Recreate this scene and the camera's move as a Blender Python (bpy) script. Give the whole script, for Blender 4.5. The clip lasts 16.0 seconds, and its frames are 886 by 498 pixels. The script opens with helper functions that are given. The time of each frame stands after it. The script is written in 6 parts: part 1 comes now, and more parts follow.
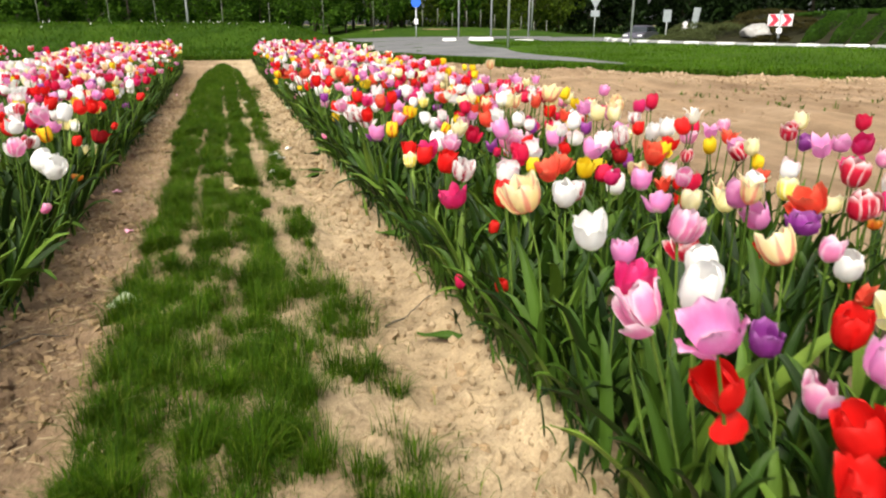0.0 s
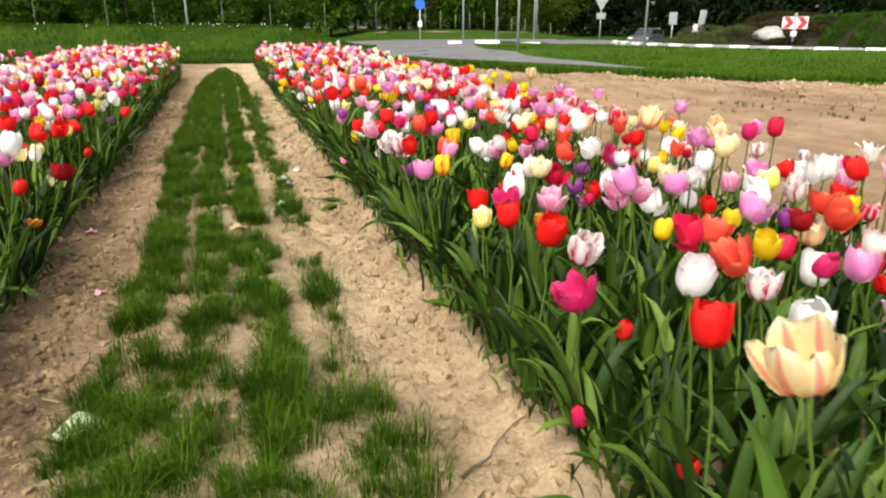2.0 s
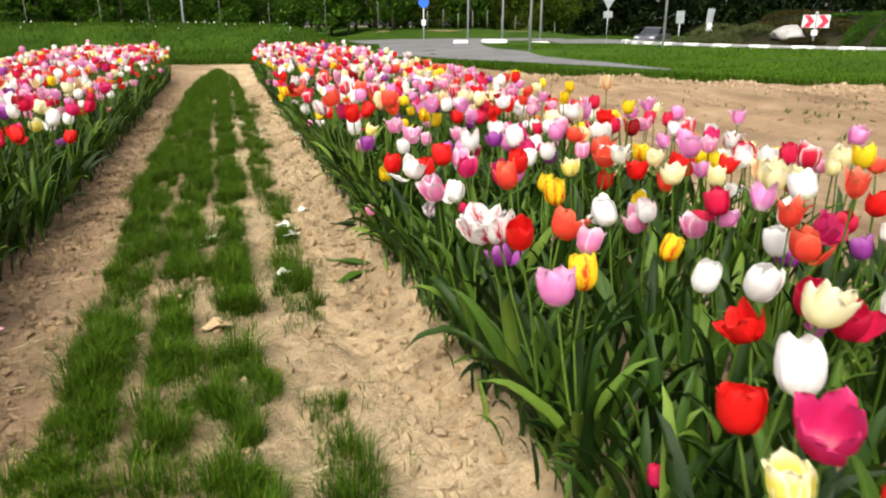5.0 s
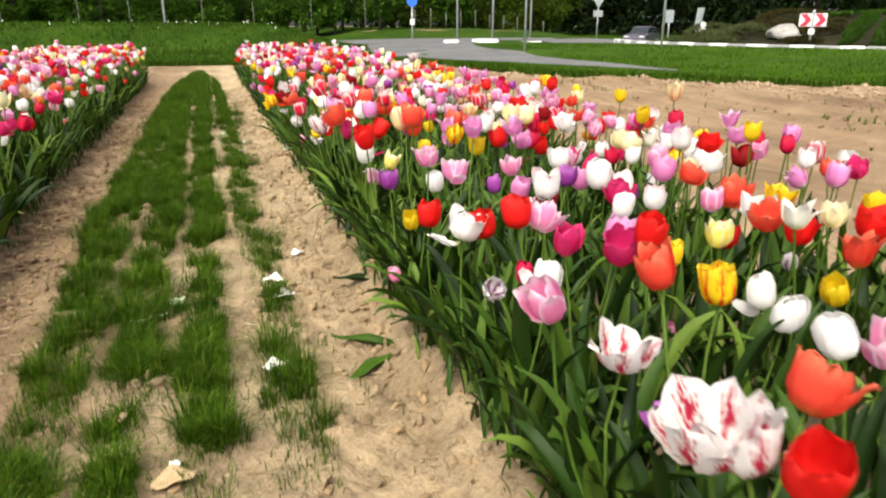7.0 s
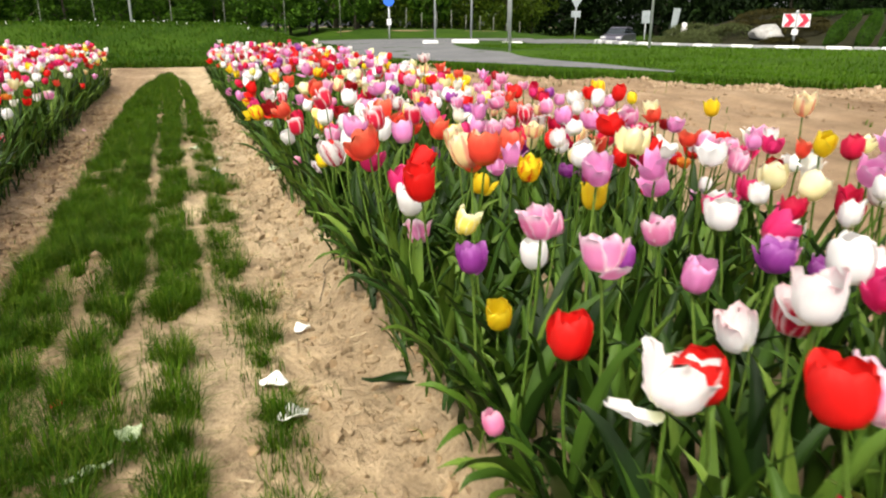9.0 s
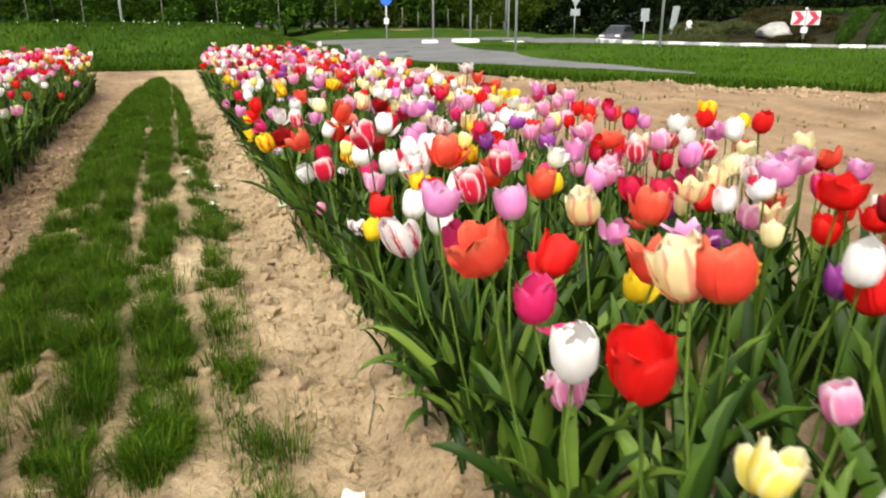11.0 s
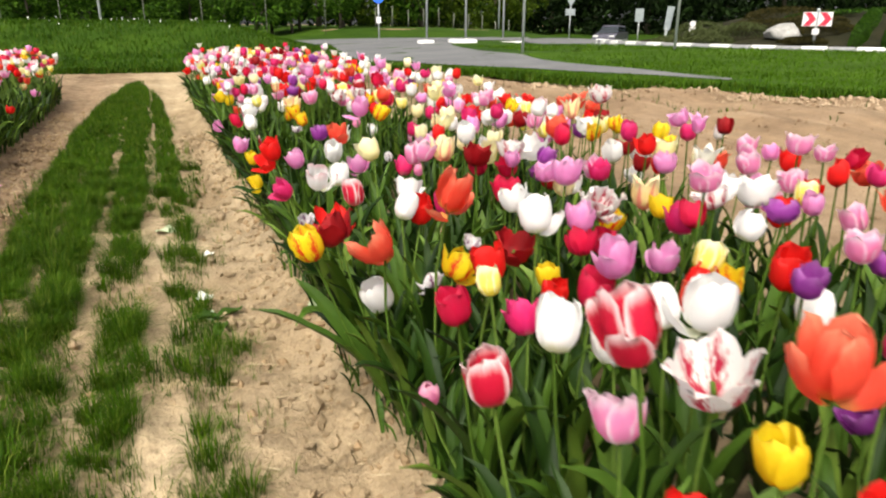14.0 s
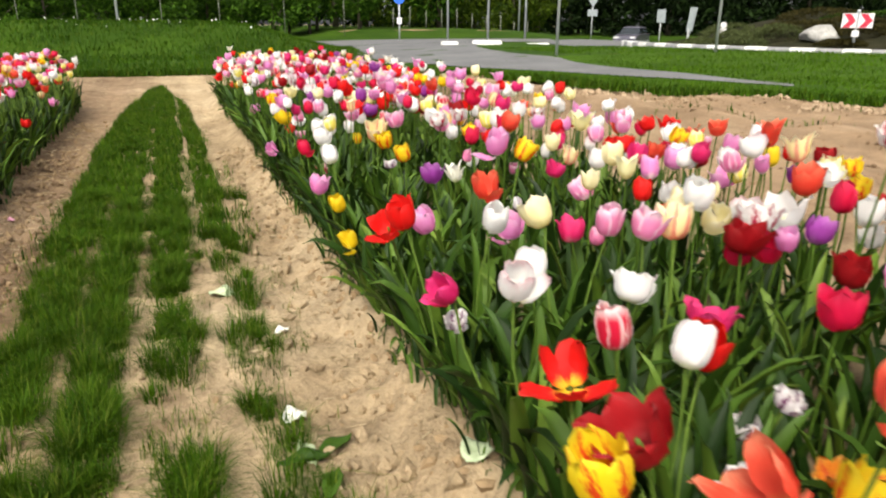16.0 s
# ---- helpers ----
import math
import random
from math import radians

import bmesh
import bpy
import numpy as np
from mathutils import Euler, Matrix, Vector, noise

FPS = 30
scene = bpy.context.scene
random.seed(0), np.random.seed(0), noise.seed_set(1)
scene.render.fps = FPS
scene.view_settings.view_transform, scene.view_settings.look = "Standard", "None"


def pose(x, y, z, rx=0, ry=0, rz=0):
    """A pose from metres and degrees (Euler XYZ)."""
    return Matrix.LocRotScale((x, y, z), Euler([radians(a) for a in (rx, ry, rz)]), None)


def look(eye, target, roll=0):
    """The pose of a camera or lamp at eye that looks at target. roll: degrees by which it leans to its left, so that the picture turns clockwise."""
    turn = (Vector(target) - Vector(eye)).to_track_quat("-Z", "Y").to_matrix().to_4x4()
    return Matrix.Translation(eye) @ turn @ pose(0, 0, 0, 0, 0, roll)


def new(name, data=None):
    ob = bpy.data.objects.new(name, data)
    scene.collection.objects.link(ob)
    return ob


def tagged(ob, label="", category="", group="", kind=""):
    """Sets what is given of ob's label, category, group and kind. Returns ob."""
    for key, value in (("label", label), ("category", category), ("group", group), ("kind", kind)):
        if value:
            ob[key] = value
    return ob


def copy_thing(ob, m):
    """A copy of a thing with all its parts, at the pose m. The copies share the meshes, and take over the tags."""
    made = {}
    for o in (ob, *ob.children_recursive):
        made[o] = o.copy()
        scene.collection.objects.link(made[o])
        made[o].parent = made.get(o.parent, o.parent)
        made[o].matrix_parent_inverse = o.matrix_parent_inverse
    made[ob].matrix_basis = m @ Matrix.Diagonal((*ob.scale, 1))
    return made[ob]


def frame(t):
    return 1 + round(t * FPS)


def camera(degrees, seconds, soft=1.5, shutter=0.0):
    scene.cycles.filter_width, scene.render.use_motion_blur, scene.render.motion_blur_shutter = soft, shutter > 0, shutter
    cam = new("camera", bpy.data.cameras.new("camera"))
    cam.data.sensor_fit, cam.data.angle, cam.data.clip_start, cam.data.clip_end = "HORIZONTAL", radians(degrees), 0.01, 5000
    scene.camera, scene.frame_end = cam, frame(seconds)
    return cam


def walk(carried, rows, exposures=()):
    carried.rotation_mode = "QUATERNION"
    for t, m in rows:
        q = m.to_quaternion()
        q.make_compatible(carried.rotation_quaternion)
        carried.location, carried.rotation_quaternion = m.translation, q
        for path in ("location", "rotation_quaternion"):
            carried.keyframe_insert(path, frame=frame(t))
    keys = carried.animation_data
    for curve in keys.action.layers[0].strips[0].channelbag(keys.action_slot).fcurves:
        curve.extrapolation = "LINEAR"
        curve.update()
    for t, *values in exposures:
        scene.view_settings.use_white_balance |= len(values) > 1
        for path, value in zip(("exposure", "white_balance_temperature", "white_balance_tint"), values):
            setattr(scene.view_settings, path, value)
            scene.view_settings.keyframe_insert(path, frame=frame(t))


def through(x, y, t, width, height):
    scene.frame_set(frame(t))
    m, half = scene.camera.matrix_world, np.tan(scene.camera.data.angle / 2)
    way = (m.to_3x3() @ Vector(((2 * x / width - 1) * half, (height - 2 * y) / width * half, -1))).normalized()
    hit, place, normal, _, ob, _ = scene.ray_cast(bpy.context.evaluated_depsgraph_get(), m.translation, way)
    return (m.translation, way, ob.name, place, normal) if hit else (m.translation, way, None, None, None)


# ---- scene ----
cam = camera(66.1, 16.0, soft=2.1, shutter=0.4)
# time; place; pitch from straight down, roll and heading in degrees
ROWS = [
    (0.0, 0.0099, -0.0806, 0.9451, 71.77, -0.08, -17.36),
    (0.5, 0.0321, 0.1245, 0.9435, 71.83, -0.08, -17.29),
    (1.0, 0.0348, 0.3303, 0.9408, 71.92, -0.17, -17.25),
    (1.5, 0.027, 0.5394, 0.9516, 71.87, -0.23, -17.25),
    (2.0, 0.0202, 0.7278, 0.9469, 71.95, -0.14, -17.35),
    (2.5, 0.03, 0.9192, 0.9287, 71.9, -0.12, -17.41),
    (3.0, 0.0419, 1.1192, 0.9246, 71.83, -0.19, -17.45),
    (3.5, 0.0466, 1.3116, 0.9313, 71.87, -0.2, -17.35),
    (4.0, 0.0574, 1.521, 0.9327, 71.87, -0.21, -17.29),
    (6.5, 0.1676, 2.4798, 0.9142, 71.93, -0.06, -18.02),
    (7.0, 0.162, 2.6922, 0.911, 71.87, -0.08, -18.59),
    (7.5, 0.163, 2.899, 0.9017, 71.89, -0.06, -20.01),
    (8.0, 0.17, 3.1173, 0.8908, 71.87, -0.09, -20.56),
    (8.5, 0.1782, 3.3364, 0.8834, 71.78, -0.14, -20.74),
    (9.0, 0.1734, 3.5338, 0.8801, 71.94, -0.14, -20.79),
    (11.5, 0.2249, 4.5499, 0.9067, 71.84, 0.07, -21.47),
    (12.0, 0.2458, 4.7571, 0.9029, 71.87, -0.03, -21.65),
    (12.5, 0.2535, 4.9772, 0.9124, 71.8, -0.11, -22.01),
    (13.0, 0.2638, 5.2013, 0.9112, 71.79, -0.13, -22.27),
    (13.5, 0.2721, 5.4442, 0.9045, 71.65, -0.18, -22.49),
    (14.0, 0.265, 5.6742, 0.9099, 71.78, -0.2, -22.51),
    (14.5, 0.2458, 5.8875, 0.9117, 71.87, -0.25, -22.38),
    (15.0, 0.212, 6.0995, 0.9215, 71.87, -0.38, -22.21),
    (15.5, 0.1767, 6.3033, 0.9333, 71.88, -0.34, -21.95),
    (16.0, 0.1419, 6.5133, 0.9225, 71.82, -0.3, -21.52),
]
walk(cam, [(t, pose(x, y, z, tilt, roll, heading)) for t, x, y, z, tilt, roll, heading in ROWS], exposures=[(0.0, 1.67), (9.0, 1.66), (12.0, 1.61), (16.0, 1.61)])


# ---- the land's heights ----
EDGE_Y = [-30.0, 0.0, 8.0, 10.0, 10.5, 11.0, 11.5, 12.0, 12.8, 14.3, 16.0, 18.0, 19.0, 20.0, 20.6]
EDGE_X = [44.0, 21.0, 13.6, 11.4, 10.6, 9.8, 9.1, 8.55, 7.95, 7.05, 6.5, 5.9, 5.3, 4.2, 2.0]
def smooth(a, b, v):
    s = np.clip((v - a) / (b - a), 0, 1)
    return s * s * (3 - 2 * s)
def field_edge(y):
    return np.interp(y, EDGE_Y, EDGE_X)
def terrain(x, y):
    x, y = np.asarray(x, float), np.asarray(y, float)
    d = np.maximum((x - field_edge(y)) * 0.88, 0)
    d = np.where(x < 4.0, np.maximum(d, 0) * smooth(1.0, 4.0, x), d)
    rise = 0.28 * smooth(0.3, 9.0, d) * smooth(-4, 4, y)
    rise = rise * (1 - 0.25 * smooth(23, 29, y))
    rc = np.hypot(x - 30.7, y - 27.2)
    rise = rise + (0.0 - rise) * (1 - smooth(14.4, 17.5, rc))
    far = smooth(36, 50, np.hypot(x, y))
    rise = rise * (1 - far) + 0.2 * far
    dip = np.exp(-(((x - 32) / 9) ** 2 + ((y - 50) / 11) ** 2) * 1.5)
    rise = rise - 0.9 * dip
    top = smooth(23.6, 27.2, y) * (1 - smooth(29.5, 34, y))
    bank = 0.76 * top * (1 - smooth(1.5, 6.2, x + 0.12 * (27 - y)))
    verge = 0.12 * smooth(20.6, 23.5, y) * (1 - smooth(2, 5, x)) * (1 - far)
    behind = 0.5 * smooth(40.8, 47.0, y) * smooth(6, 11, x) * (1 - smooth(21, 27, x))  # grass rising past the road
    return rise + np.maximum(bank, 0) + verge + behind

# ---- light ----
world = bpy.data.worlds.new("sky")
scene.world = world
world.use_nodes = True
wn = world.node_tree
sky = wn.nodes.new("ShaderNodeTexSky")
sky.sky_type, sky.sun_disc = "NISHITA", False
SUN_EL, SUN_AZ = 52.0, 215.0
sky.sun_elevation, sky.sun_rotation = radians(SUN_EL), radians(SUN_AZ)
sky.air_density, sky.dust_density, sky.ozone_density = 1.0, 4.0, 1.0
wn.nodes["Background"].inputs[1].default_value = 0.076
haze = wn.nodes.new("ShaderNodeHueSaturation")
haze.inputs["Saturation"].default_value = 0.12
wn.links.new(sky.outputs[0], haze.inputs["Color"])
wn.links.new(haze.outputs[0], wn.nodes["Background"].inputs[0])
sun = new("sun", bpy.data.lights.new("sun", "SUN"))
sun.data.energy, sun.data.angle, sun.data.color = 1.75, radians(28), (1.0, 0.92, 0.77)
sun_from = Vector((math.sin(radians(SUN_AZ)) * math.cos(radians(SUN_EL)), math.cos(radians(SUN_AZ)) * math.cos(radians(SUN_EL)), math.sin(radians(SUN_EL))))
sun.matrix_world = look(sun_from * 50, (0, 0, 0))

rng = np.random.default_rng(7)
rnd = random.Random(11)


# ---- materials ----
def material(name, rough=0.8, spec=0.3):
    m = bpy.data.materials.new(name)
    m.use_nodes = True
    b = m.node_tree.nodes["Principled BSDF"]
    b.inputs["Roughness"].default_value = rough
    b.inputs["Specular IOR Level"].default_value = spec
    return m, m.node_tree, b


def noise_tex(nt, scale, detail=4, rough=0.6, kind="Object", stretch=None):
    co = nt.nodes.new("ShaderNodeTexCoord")
    n = nt.nodes.new("ShaderNodeTexNoise")
    n.inputs["Scale"].default_value, n.inputs["Detail"].default_value, n.inputs["Roughness"].default_value = scale, detail, rough
    src = co.outputs[kind]
    if stretch:
        mp = nt.nodes.new("ShaderNodeMapping")
        mp.inputs["Scale"].default_value = stretch
        nt.links.new(src, mp.inputs[0])
        src = mp.outputs[0]
    nt.links.new(src, n.inputs["Vector"])
    return n.outputs[0]


def ramp(nt, fac, stops):
    r = nt.nodes.new("ShaderNodeValToRGB")
    el = r.color_ramp.elements
    while len(el) < len(stops):
        el.new(0.5)
    for e, (p, c) in zip(el, stops):
        e.position, e.color = p, (*c, 1)
    nt.links.new(fac, r.inputs[0])
    return r.outputs[0]


def mix(nt, fac, a, b, mode="MIX"):
    n = nt.nodes.new("ShaderNodeMix")
    n.data_type, n.blend_type = "RGBA", mode
    for sock, v in ((n.inputs[0], fac), (n.inputs[6], a), (n.inputs[7], b)):
        if isinstance(v, bpy.types.NodeSocket):
            nt.links.new(v, sock)
        else:
            sock.default_value = v if isinstance(v, (int, float)) else (*v, 1)
    return n.outputs[2]


def maths(nt, op, a, b=0.0, c=0.0):
    n = nt.nodes.new("ShaderNodeMath")
    n.operation = op
    for sock, v in zip(n.inputs, (a, b, c)):
        if isinstance(v, bpy.types.NodeSocket):
            nt.links.new(v, sock)
        else:
            sock.default_value = v
    return n.outputs[0]


def bump(nt, bsdf, height, strength=0.4, dist=0.02):
    n = nt.nodes.new("ShaderNodeBump")
    n.inputs["Strength"].default_value, n.inputs["Distance"].default_value = strength, dist
    nt.links.new(height, n.inputs["Height"])
    nt.links.new(n.outputs[0], bsdf.inputs["Normal"])


def rough_paint(name, dark, light, scale=6.0, rough=0.7, spec=0.3, bump_scale=60, bump_dist=0.004, metal=0.0):
    """A surface with stains at one scale and grain at another."""
    m, nt, b = material(name, rough, spec)
    big = noise_tex(nt, scale, 5)
    fine = noise_tex(nt, bump_scale, 3)
    c = ramp(nt, big, [(0.3, dark), (0.7, light)])
    c = mix(nt, 0.35, c, ramp(nt, fine, [(0.3, (0.3, 0.3, 0.3)), (0.7, (0.75, 0.75, 0.75))]), "OVERLAY")
    nt.links.new(c, b.inputs["Base Color"])
    b.inputs["Metallic"].default_value = metal
    bump(nt, b, fine, 0.3, bump_dist)
    return m


def soil_material():
    m, nt, b = material("dry_sandy_soil", 0.95, 0.1)
    big = noise_tex(nt, 0.9, 5, 0.6)
    mid = noise_tex(nt, 9, 6, 0.65)
    fine = noise_tex(nt, 110, 4, 0.7)
    c = ramp(nt, big, [(0.28, (0.228, 0.164, 0.100)), (0.5, (0.328, 0.247, 0.154)), (0.72, (0.432, 0.342, 0.226))])
    # litter-strewn darker humus on the far side of the grass
    co = nt.nodes.new("ShaderNodeTexCoord")
    xyz = nt.nodes.new("ShaderNodeSeparateXYZ")
    nt.links.new(co.outputs["Object"], xyz.inputs[0])
    side = maths(nt, "ADD", xyz.outputs[0], maths(nt, "MULTIPLY", maths(nt, "SUBTRACT", mid, 0.5), 0.8))
    humus = ramp(nt, maths(nt, "ADD", maths(nt, "MULTIPLY", side, 0.5), 0.5), [(0.28, (0.66, 0.605, 0.61)), (0.60, (1, 1, 1))])
    c = mix(nt, 1.0, c, humus, "MULTIPLY")
    # past the bed the field is rolled smooth
    rolled = ramp(nt, maths(nt, "MULTIPLY", xyz.outputs[0], 0.1), [(0.22, (1, 1, 1)), (0.30, (0.35, 0.35, 0.35))])
    c = mix(nt, maths(nt, "MULTIPLY", rolled, 0.6), c, ramp(nt, mid, [(0.3, (0.26, 0.24, 0.22)), (0.46, (0.48, 0.48, 0.47)), (0.7, (0.74, 0.74, 0.72))]), "OVERLAY")
    c = mix(nt, ramp(nt, maths(nt, "MULTIPLY", xyz.outputs[0], 0.1), [(0.22, (0, 0, 0)), (0.30, (1, 1, 1))]), c, mix(nt, 1.0, c, (0.76, 0.69, 0.68), "MULTIPLY"))
    streak = noise_tex(nt, 1.0, 4, 0.6, "Object", (2.6, 0.16, 1.0))
    c = mix(nt, 0.9, c, ramp(nt, streak, [(0.3, (0.34, 0.33, 0.32)), (0.52, (0.5, 0.5, 0.5)), (0.7, (0.63, 0.63, 0.62))]), "OVERLAY")
    crumb = noise_tex(nt, 34, 5, 0.7)
    c = mix(nt, maths(nt, "MULTIPLY", rolled, 0.45), c, ramp(nt, crumb, [(0.34, (0.22, 0.21, 0.19)), (0.44, (0.5, 0.5, 0.5)), (0.75, (0.68, 0.68, 0.66))]), "OVERLAY")
    c = mix(nt, 0.4, c, ramp(nt, fine, [(0.25, (0.2, 0.2, 0.2)), (0.75, (0.8, 0.8, 0.8))]), "OVERLAY")
    nt.links.new(c, b.inputs["Base Color"])
    h = maths(nt, "ADD", maths(nt, "MULTIPLY", mid, 0.5), maths(nt, "ADD", maths(nt, "MULTIPLY", crumb, 0.4), maths(nt, "MULTIPLY", fine, 0.12)))
    bump(nt, b, h, 1.0, 0.05)
    return m


def green_material(name, dark, light, rough=0.6, through=0.3, island=True, dry=None, patch=3.0):
    """Leaf or blade: colour varies from piece to piece, and light comes through."""
    m, nt, b = material(name, rough, 0.09)
    if island:
        g = nt.nodes.new("ShaderNodeNewGeometry").outputs["Random Per Island"]
    else:
        g = nt.nodes.new("ShaderNodeObjectInfo").outputs["Random"]
    stops = [(0.0, dark), (0.85, light)]
    if dry:
        stops.append((0.97, dry))
    c = ramp(nt, g, stops)
    n = noise_tex(nt, patch if island else 25.0, 4)
    c = mix(nt, 0.7, c, ramp(nt, n, [(0.3, (0.32, 0.34, 0.32)), (0.7, (0.68, 0.68, 0.62))]), "OVERLAY")
    nt.links.new(c, b.inputs["Base Color"])
    t = nt.nodes.new("ShaderNodeBsdfTranslucent")
    nt.links.new(c, t.inputs[0])
    ms = nt.nodes.new("ShaderNodeMixShader")
    ms.inputs[0].default_value = through
    nt.links.new(b.outputs[0], ms.inputs[1])
    nt.links.new(t.outputs[0], ms.inputs[2])
    nt.links.new(ms.outputs[0], nt.nodes["Material Output"].inputs[0])
    return m


def tulip_leaf_material():
    m, nt, b = material("tulip_leaf", 0.5, 0.22)
    uv = nt.nodes.new("ShaderNodeUVMap")
    sep = nt.nodes.new("ShaderNodeSeparateXYZ")
    nt.links.new(uv.outputs[0], sep.inputs[0])
    g = nt.nodes.new("ShaderNodeNewGeometry").outputs["Random Per Island"]
    o = nt.nodes.new("ShaderNodeObjectInfo").outputs["Random"]
    r = maths(nt, "FRACT", maths(nt, "ADD", g, o))
    c = ramp(nt, r, [(0.0, (0.006, 0.019, 0.002)), (0.45, (0.021, 0.052, 0.005)), (0.82, (0.064, 0.128, 0.013)), (1.0, (0.135, 0.210, 0.030))])
    veins = nt.nodes.new("ShaderNodeTexWave")
    veins.bands_direction = "X"
    veins.inputs["Scale"].default_value, veins.inputs["Distortion"].default_value = 5.0, 0.6
    nt.links.new(uv.outputs[0], veins.inputs["Vector"])
    c = mix(nt, 0.25, c, ramp(nt, veins.outputs[1], [(0.2, (0.38, 0.4, 0.38)), (0.8, (0.62, 0.62, 0.58))]), "OVERLAY")
    blotch = noise_tex(nt, 18.0, 4)
    c = mix(nt, 0.4, c, ramp(nt, blotch, [(0.35, (0.36, 0.4, 0.4)), (0.7, (0.64, 0.62, 0.5))]), "OVERLAY")
    nt.links.new(c, b.inputs["Base Color"])
    bump(nt, b, veins.outputs[1], 0.2, 0.002)
    t = nt.nodes.new("ShaderNodeBsdfTranslucent")
    nt.links.new(mix(nt, 1.0, c, (0.9, 1.0, 0.4), "MULTIPLY"), t.inputs[0])
    ms = nt.nodes.new("ShaderNodeMixShader")
    ms.inputs[0].default_value = 0.18
    nt.links.new(b.outputs[0], ms.inputs[1])
    nt.links.new(t.outputs[0], ms.inputs[2])
    nt.links.new(ms.outputs[0], nt.nodes["Material Output"].inputs[0])
    return m


def petal_material(name, body, tip, foot, rim=None, flame=None, streak=0.0):
    """A tulip petal: colour runs from foot to tip, with fine veins, and may carry a pale rim or a flamed middle."""
    m, nt, b = material("petal_" + name, 0.48, 0.35)
    uv = nt.nodes.new("ShaderNodeUVMap")
    sep = nt.nodes.new("ShaderNodeSeparateXYZ")
    nt.links.new(uv.outputs[0], sep.inputs[0])
    u = maths(nt, "ABSOLUTE", maths(nt, "SUBTRACT", maths(nt, "MULTIPLY", sep.outputs[0], 2.0), 1.0))
    v = sep.outputs[1]
    wav = noise_tex(nt, 5.0, 3, 0.6, "UV", (5.0, 1.0, 1.0))
    vw = maths(nt, "ADD", v, maths(nt, "MULTIPLY", maths(nt, "SUBTRACT", wav, 0.5), 0.35))
    c = ramp(nt, vw, [(0.06, foot), (0.24, body), (0.62, body), (1.0, tip)])
    edge = maths(nt, "ADD", maths(nt, "MAXIMUM", u, maths(nt, "MULTIPLY", v, 1.02)), maths(nt, "MULTIPLY", maths(nt, "SUBTRACT", wav, 0.5), 0.14))
    if rim:
        c = mix(nt, ramp(nt, edge, [(0.72, (0, 0, 0)), (0.92, (1, 1, 1))]), c, rim)
    if flame:
        f = maths(nt, "ADD", maths(nt, "ADD", maths(nt, "MULTIPLY", u, 0.9), maths(nt, "MULTIPLY", v, 0.35)), maths(nt, "MULTIPLY", maths(nt, "SUBTRACT", wav, 0.5), 1.3 + streak))
        c = mix(nt, ramp(nt, f, [(0.30, (1, 1, 1)), (0.46, (0, 0, 0))]), c, flame)
    o = nt.nodes.new("ShaderNodeObjectInfo").outputs["Random"]
    g = nt.nodes.new("ShaderNodeNewGeometry").outputs["Random Per Island"]
    tone = ramp(nt, maths(nt, "FRACT", maths(nt, "ADD", o, g)), [(0.0, (0.42, 0.42, 0.42)), (1.0, (0.58, 0.58, 0.58))])
    c = mix(nt, 0.6, c, tone, "OVERLAY")
    vein = noise_tex(nt, 9.0, 2, 0.5, "UV", (9.0, 0.5, 1.0))
    c = mix(nt, 0.42, c, ramp(nt, vein, [(0.3, (0.38, 0.38, 0.38)), (0.7, (0.64, 0.64, 0.64))]), "OVERLAY")
    nt.links.new(c, b.inputs["Base Color"])
    bump(nt, b, vein, 0.5, 0.003)
    t = nt.nodes.new("ShaderNodeBsdfTranslucent")
    nt.links.new(c, t.inputs[0])
    ms = nt.nodes.new("ShaderNodeMixShader")
    ms.inputs[0].default_value = 0.42
    nt.links.new(b.outputs[0], ms.inputs[1])
    nt.links.new(t.outputs[0], ms.inputs[2])
    nt.links.new(ms.outputs[0], nt.nodes["Material Output"].inputs[0])
    return m


SOIL = soil_material()
LAWN = rough_paint("meadow_turf", (0.017, 0.043, 0.002), (0.043, 0.086, 0.003), 0.5, 0.9, 0.1, 14, 0.05)
BLADE = green_material("grass_blade", (0.014, 0.043, 0.001), (0.053, 0.110, 0.003), 0.65, 0.3, True, (0.13, 0.165, 0.02))
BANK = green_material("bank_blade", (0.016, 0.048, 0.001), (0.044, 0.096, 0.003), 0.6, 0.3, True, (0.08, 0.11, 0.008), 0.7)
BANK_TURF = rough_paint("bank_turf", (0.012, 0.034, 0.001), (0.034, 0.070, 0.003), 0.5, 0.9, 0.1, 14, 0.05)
MEADOW = green_material("meadow_blade", (0.034, 0.080, 0.002), (0.056, 0.122, 0.003), 0.6, 0.3, True, (0.09, 0.15, 0.008), 0.35)
TLEAF = tulip_leaf_material()
STEM = green_material("tulip_stem", (0.050, 0.098, 0.012), (0.105, 0.170, 0.030), 0.5, 0.1, False)
ASPHALT = rough_paint("worn_asphalt", (0.095, 0.095, 0.099), (0.146, 0.146, 0.148), 0.8, 0.9, 0.2, 90, 0.004)
CONCRETE = rough_paint("weathered_concrete", (0.258, 0.249, 0.232), (0.361, 0.353, 0.327), 1.5, 0.9, 0.2, 70, 0.003)
KERB_WHITE = rough_paint("white_kerb_paint", (0.70, 0.69, 0.66), (0.82, 0.81, 0.79), 2.0, 0.7, 0.3, 50, 0.003)
KERB_GREY = rough_paint("grey_kerb_stone", (0.27, 0.27, 0.275), (0.37, 0.37, 0.375), 2.0, 0.85, 0.2, 50, 0.003)
BARK = rough_paint("tree_bark", (0.05, 0.04, 0.03), (0.13, 0.11, 0.085), 5.0, 0.95, 0.1, 30, 0.02)
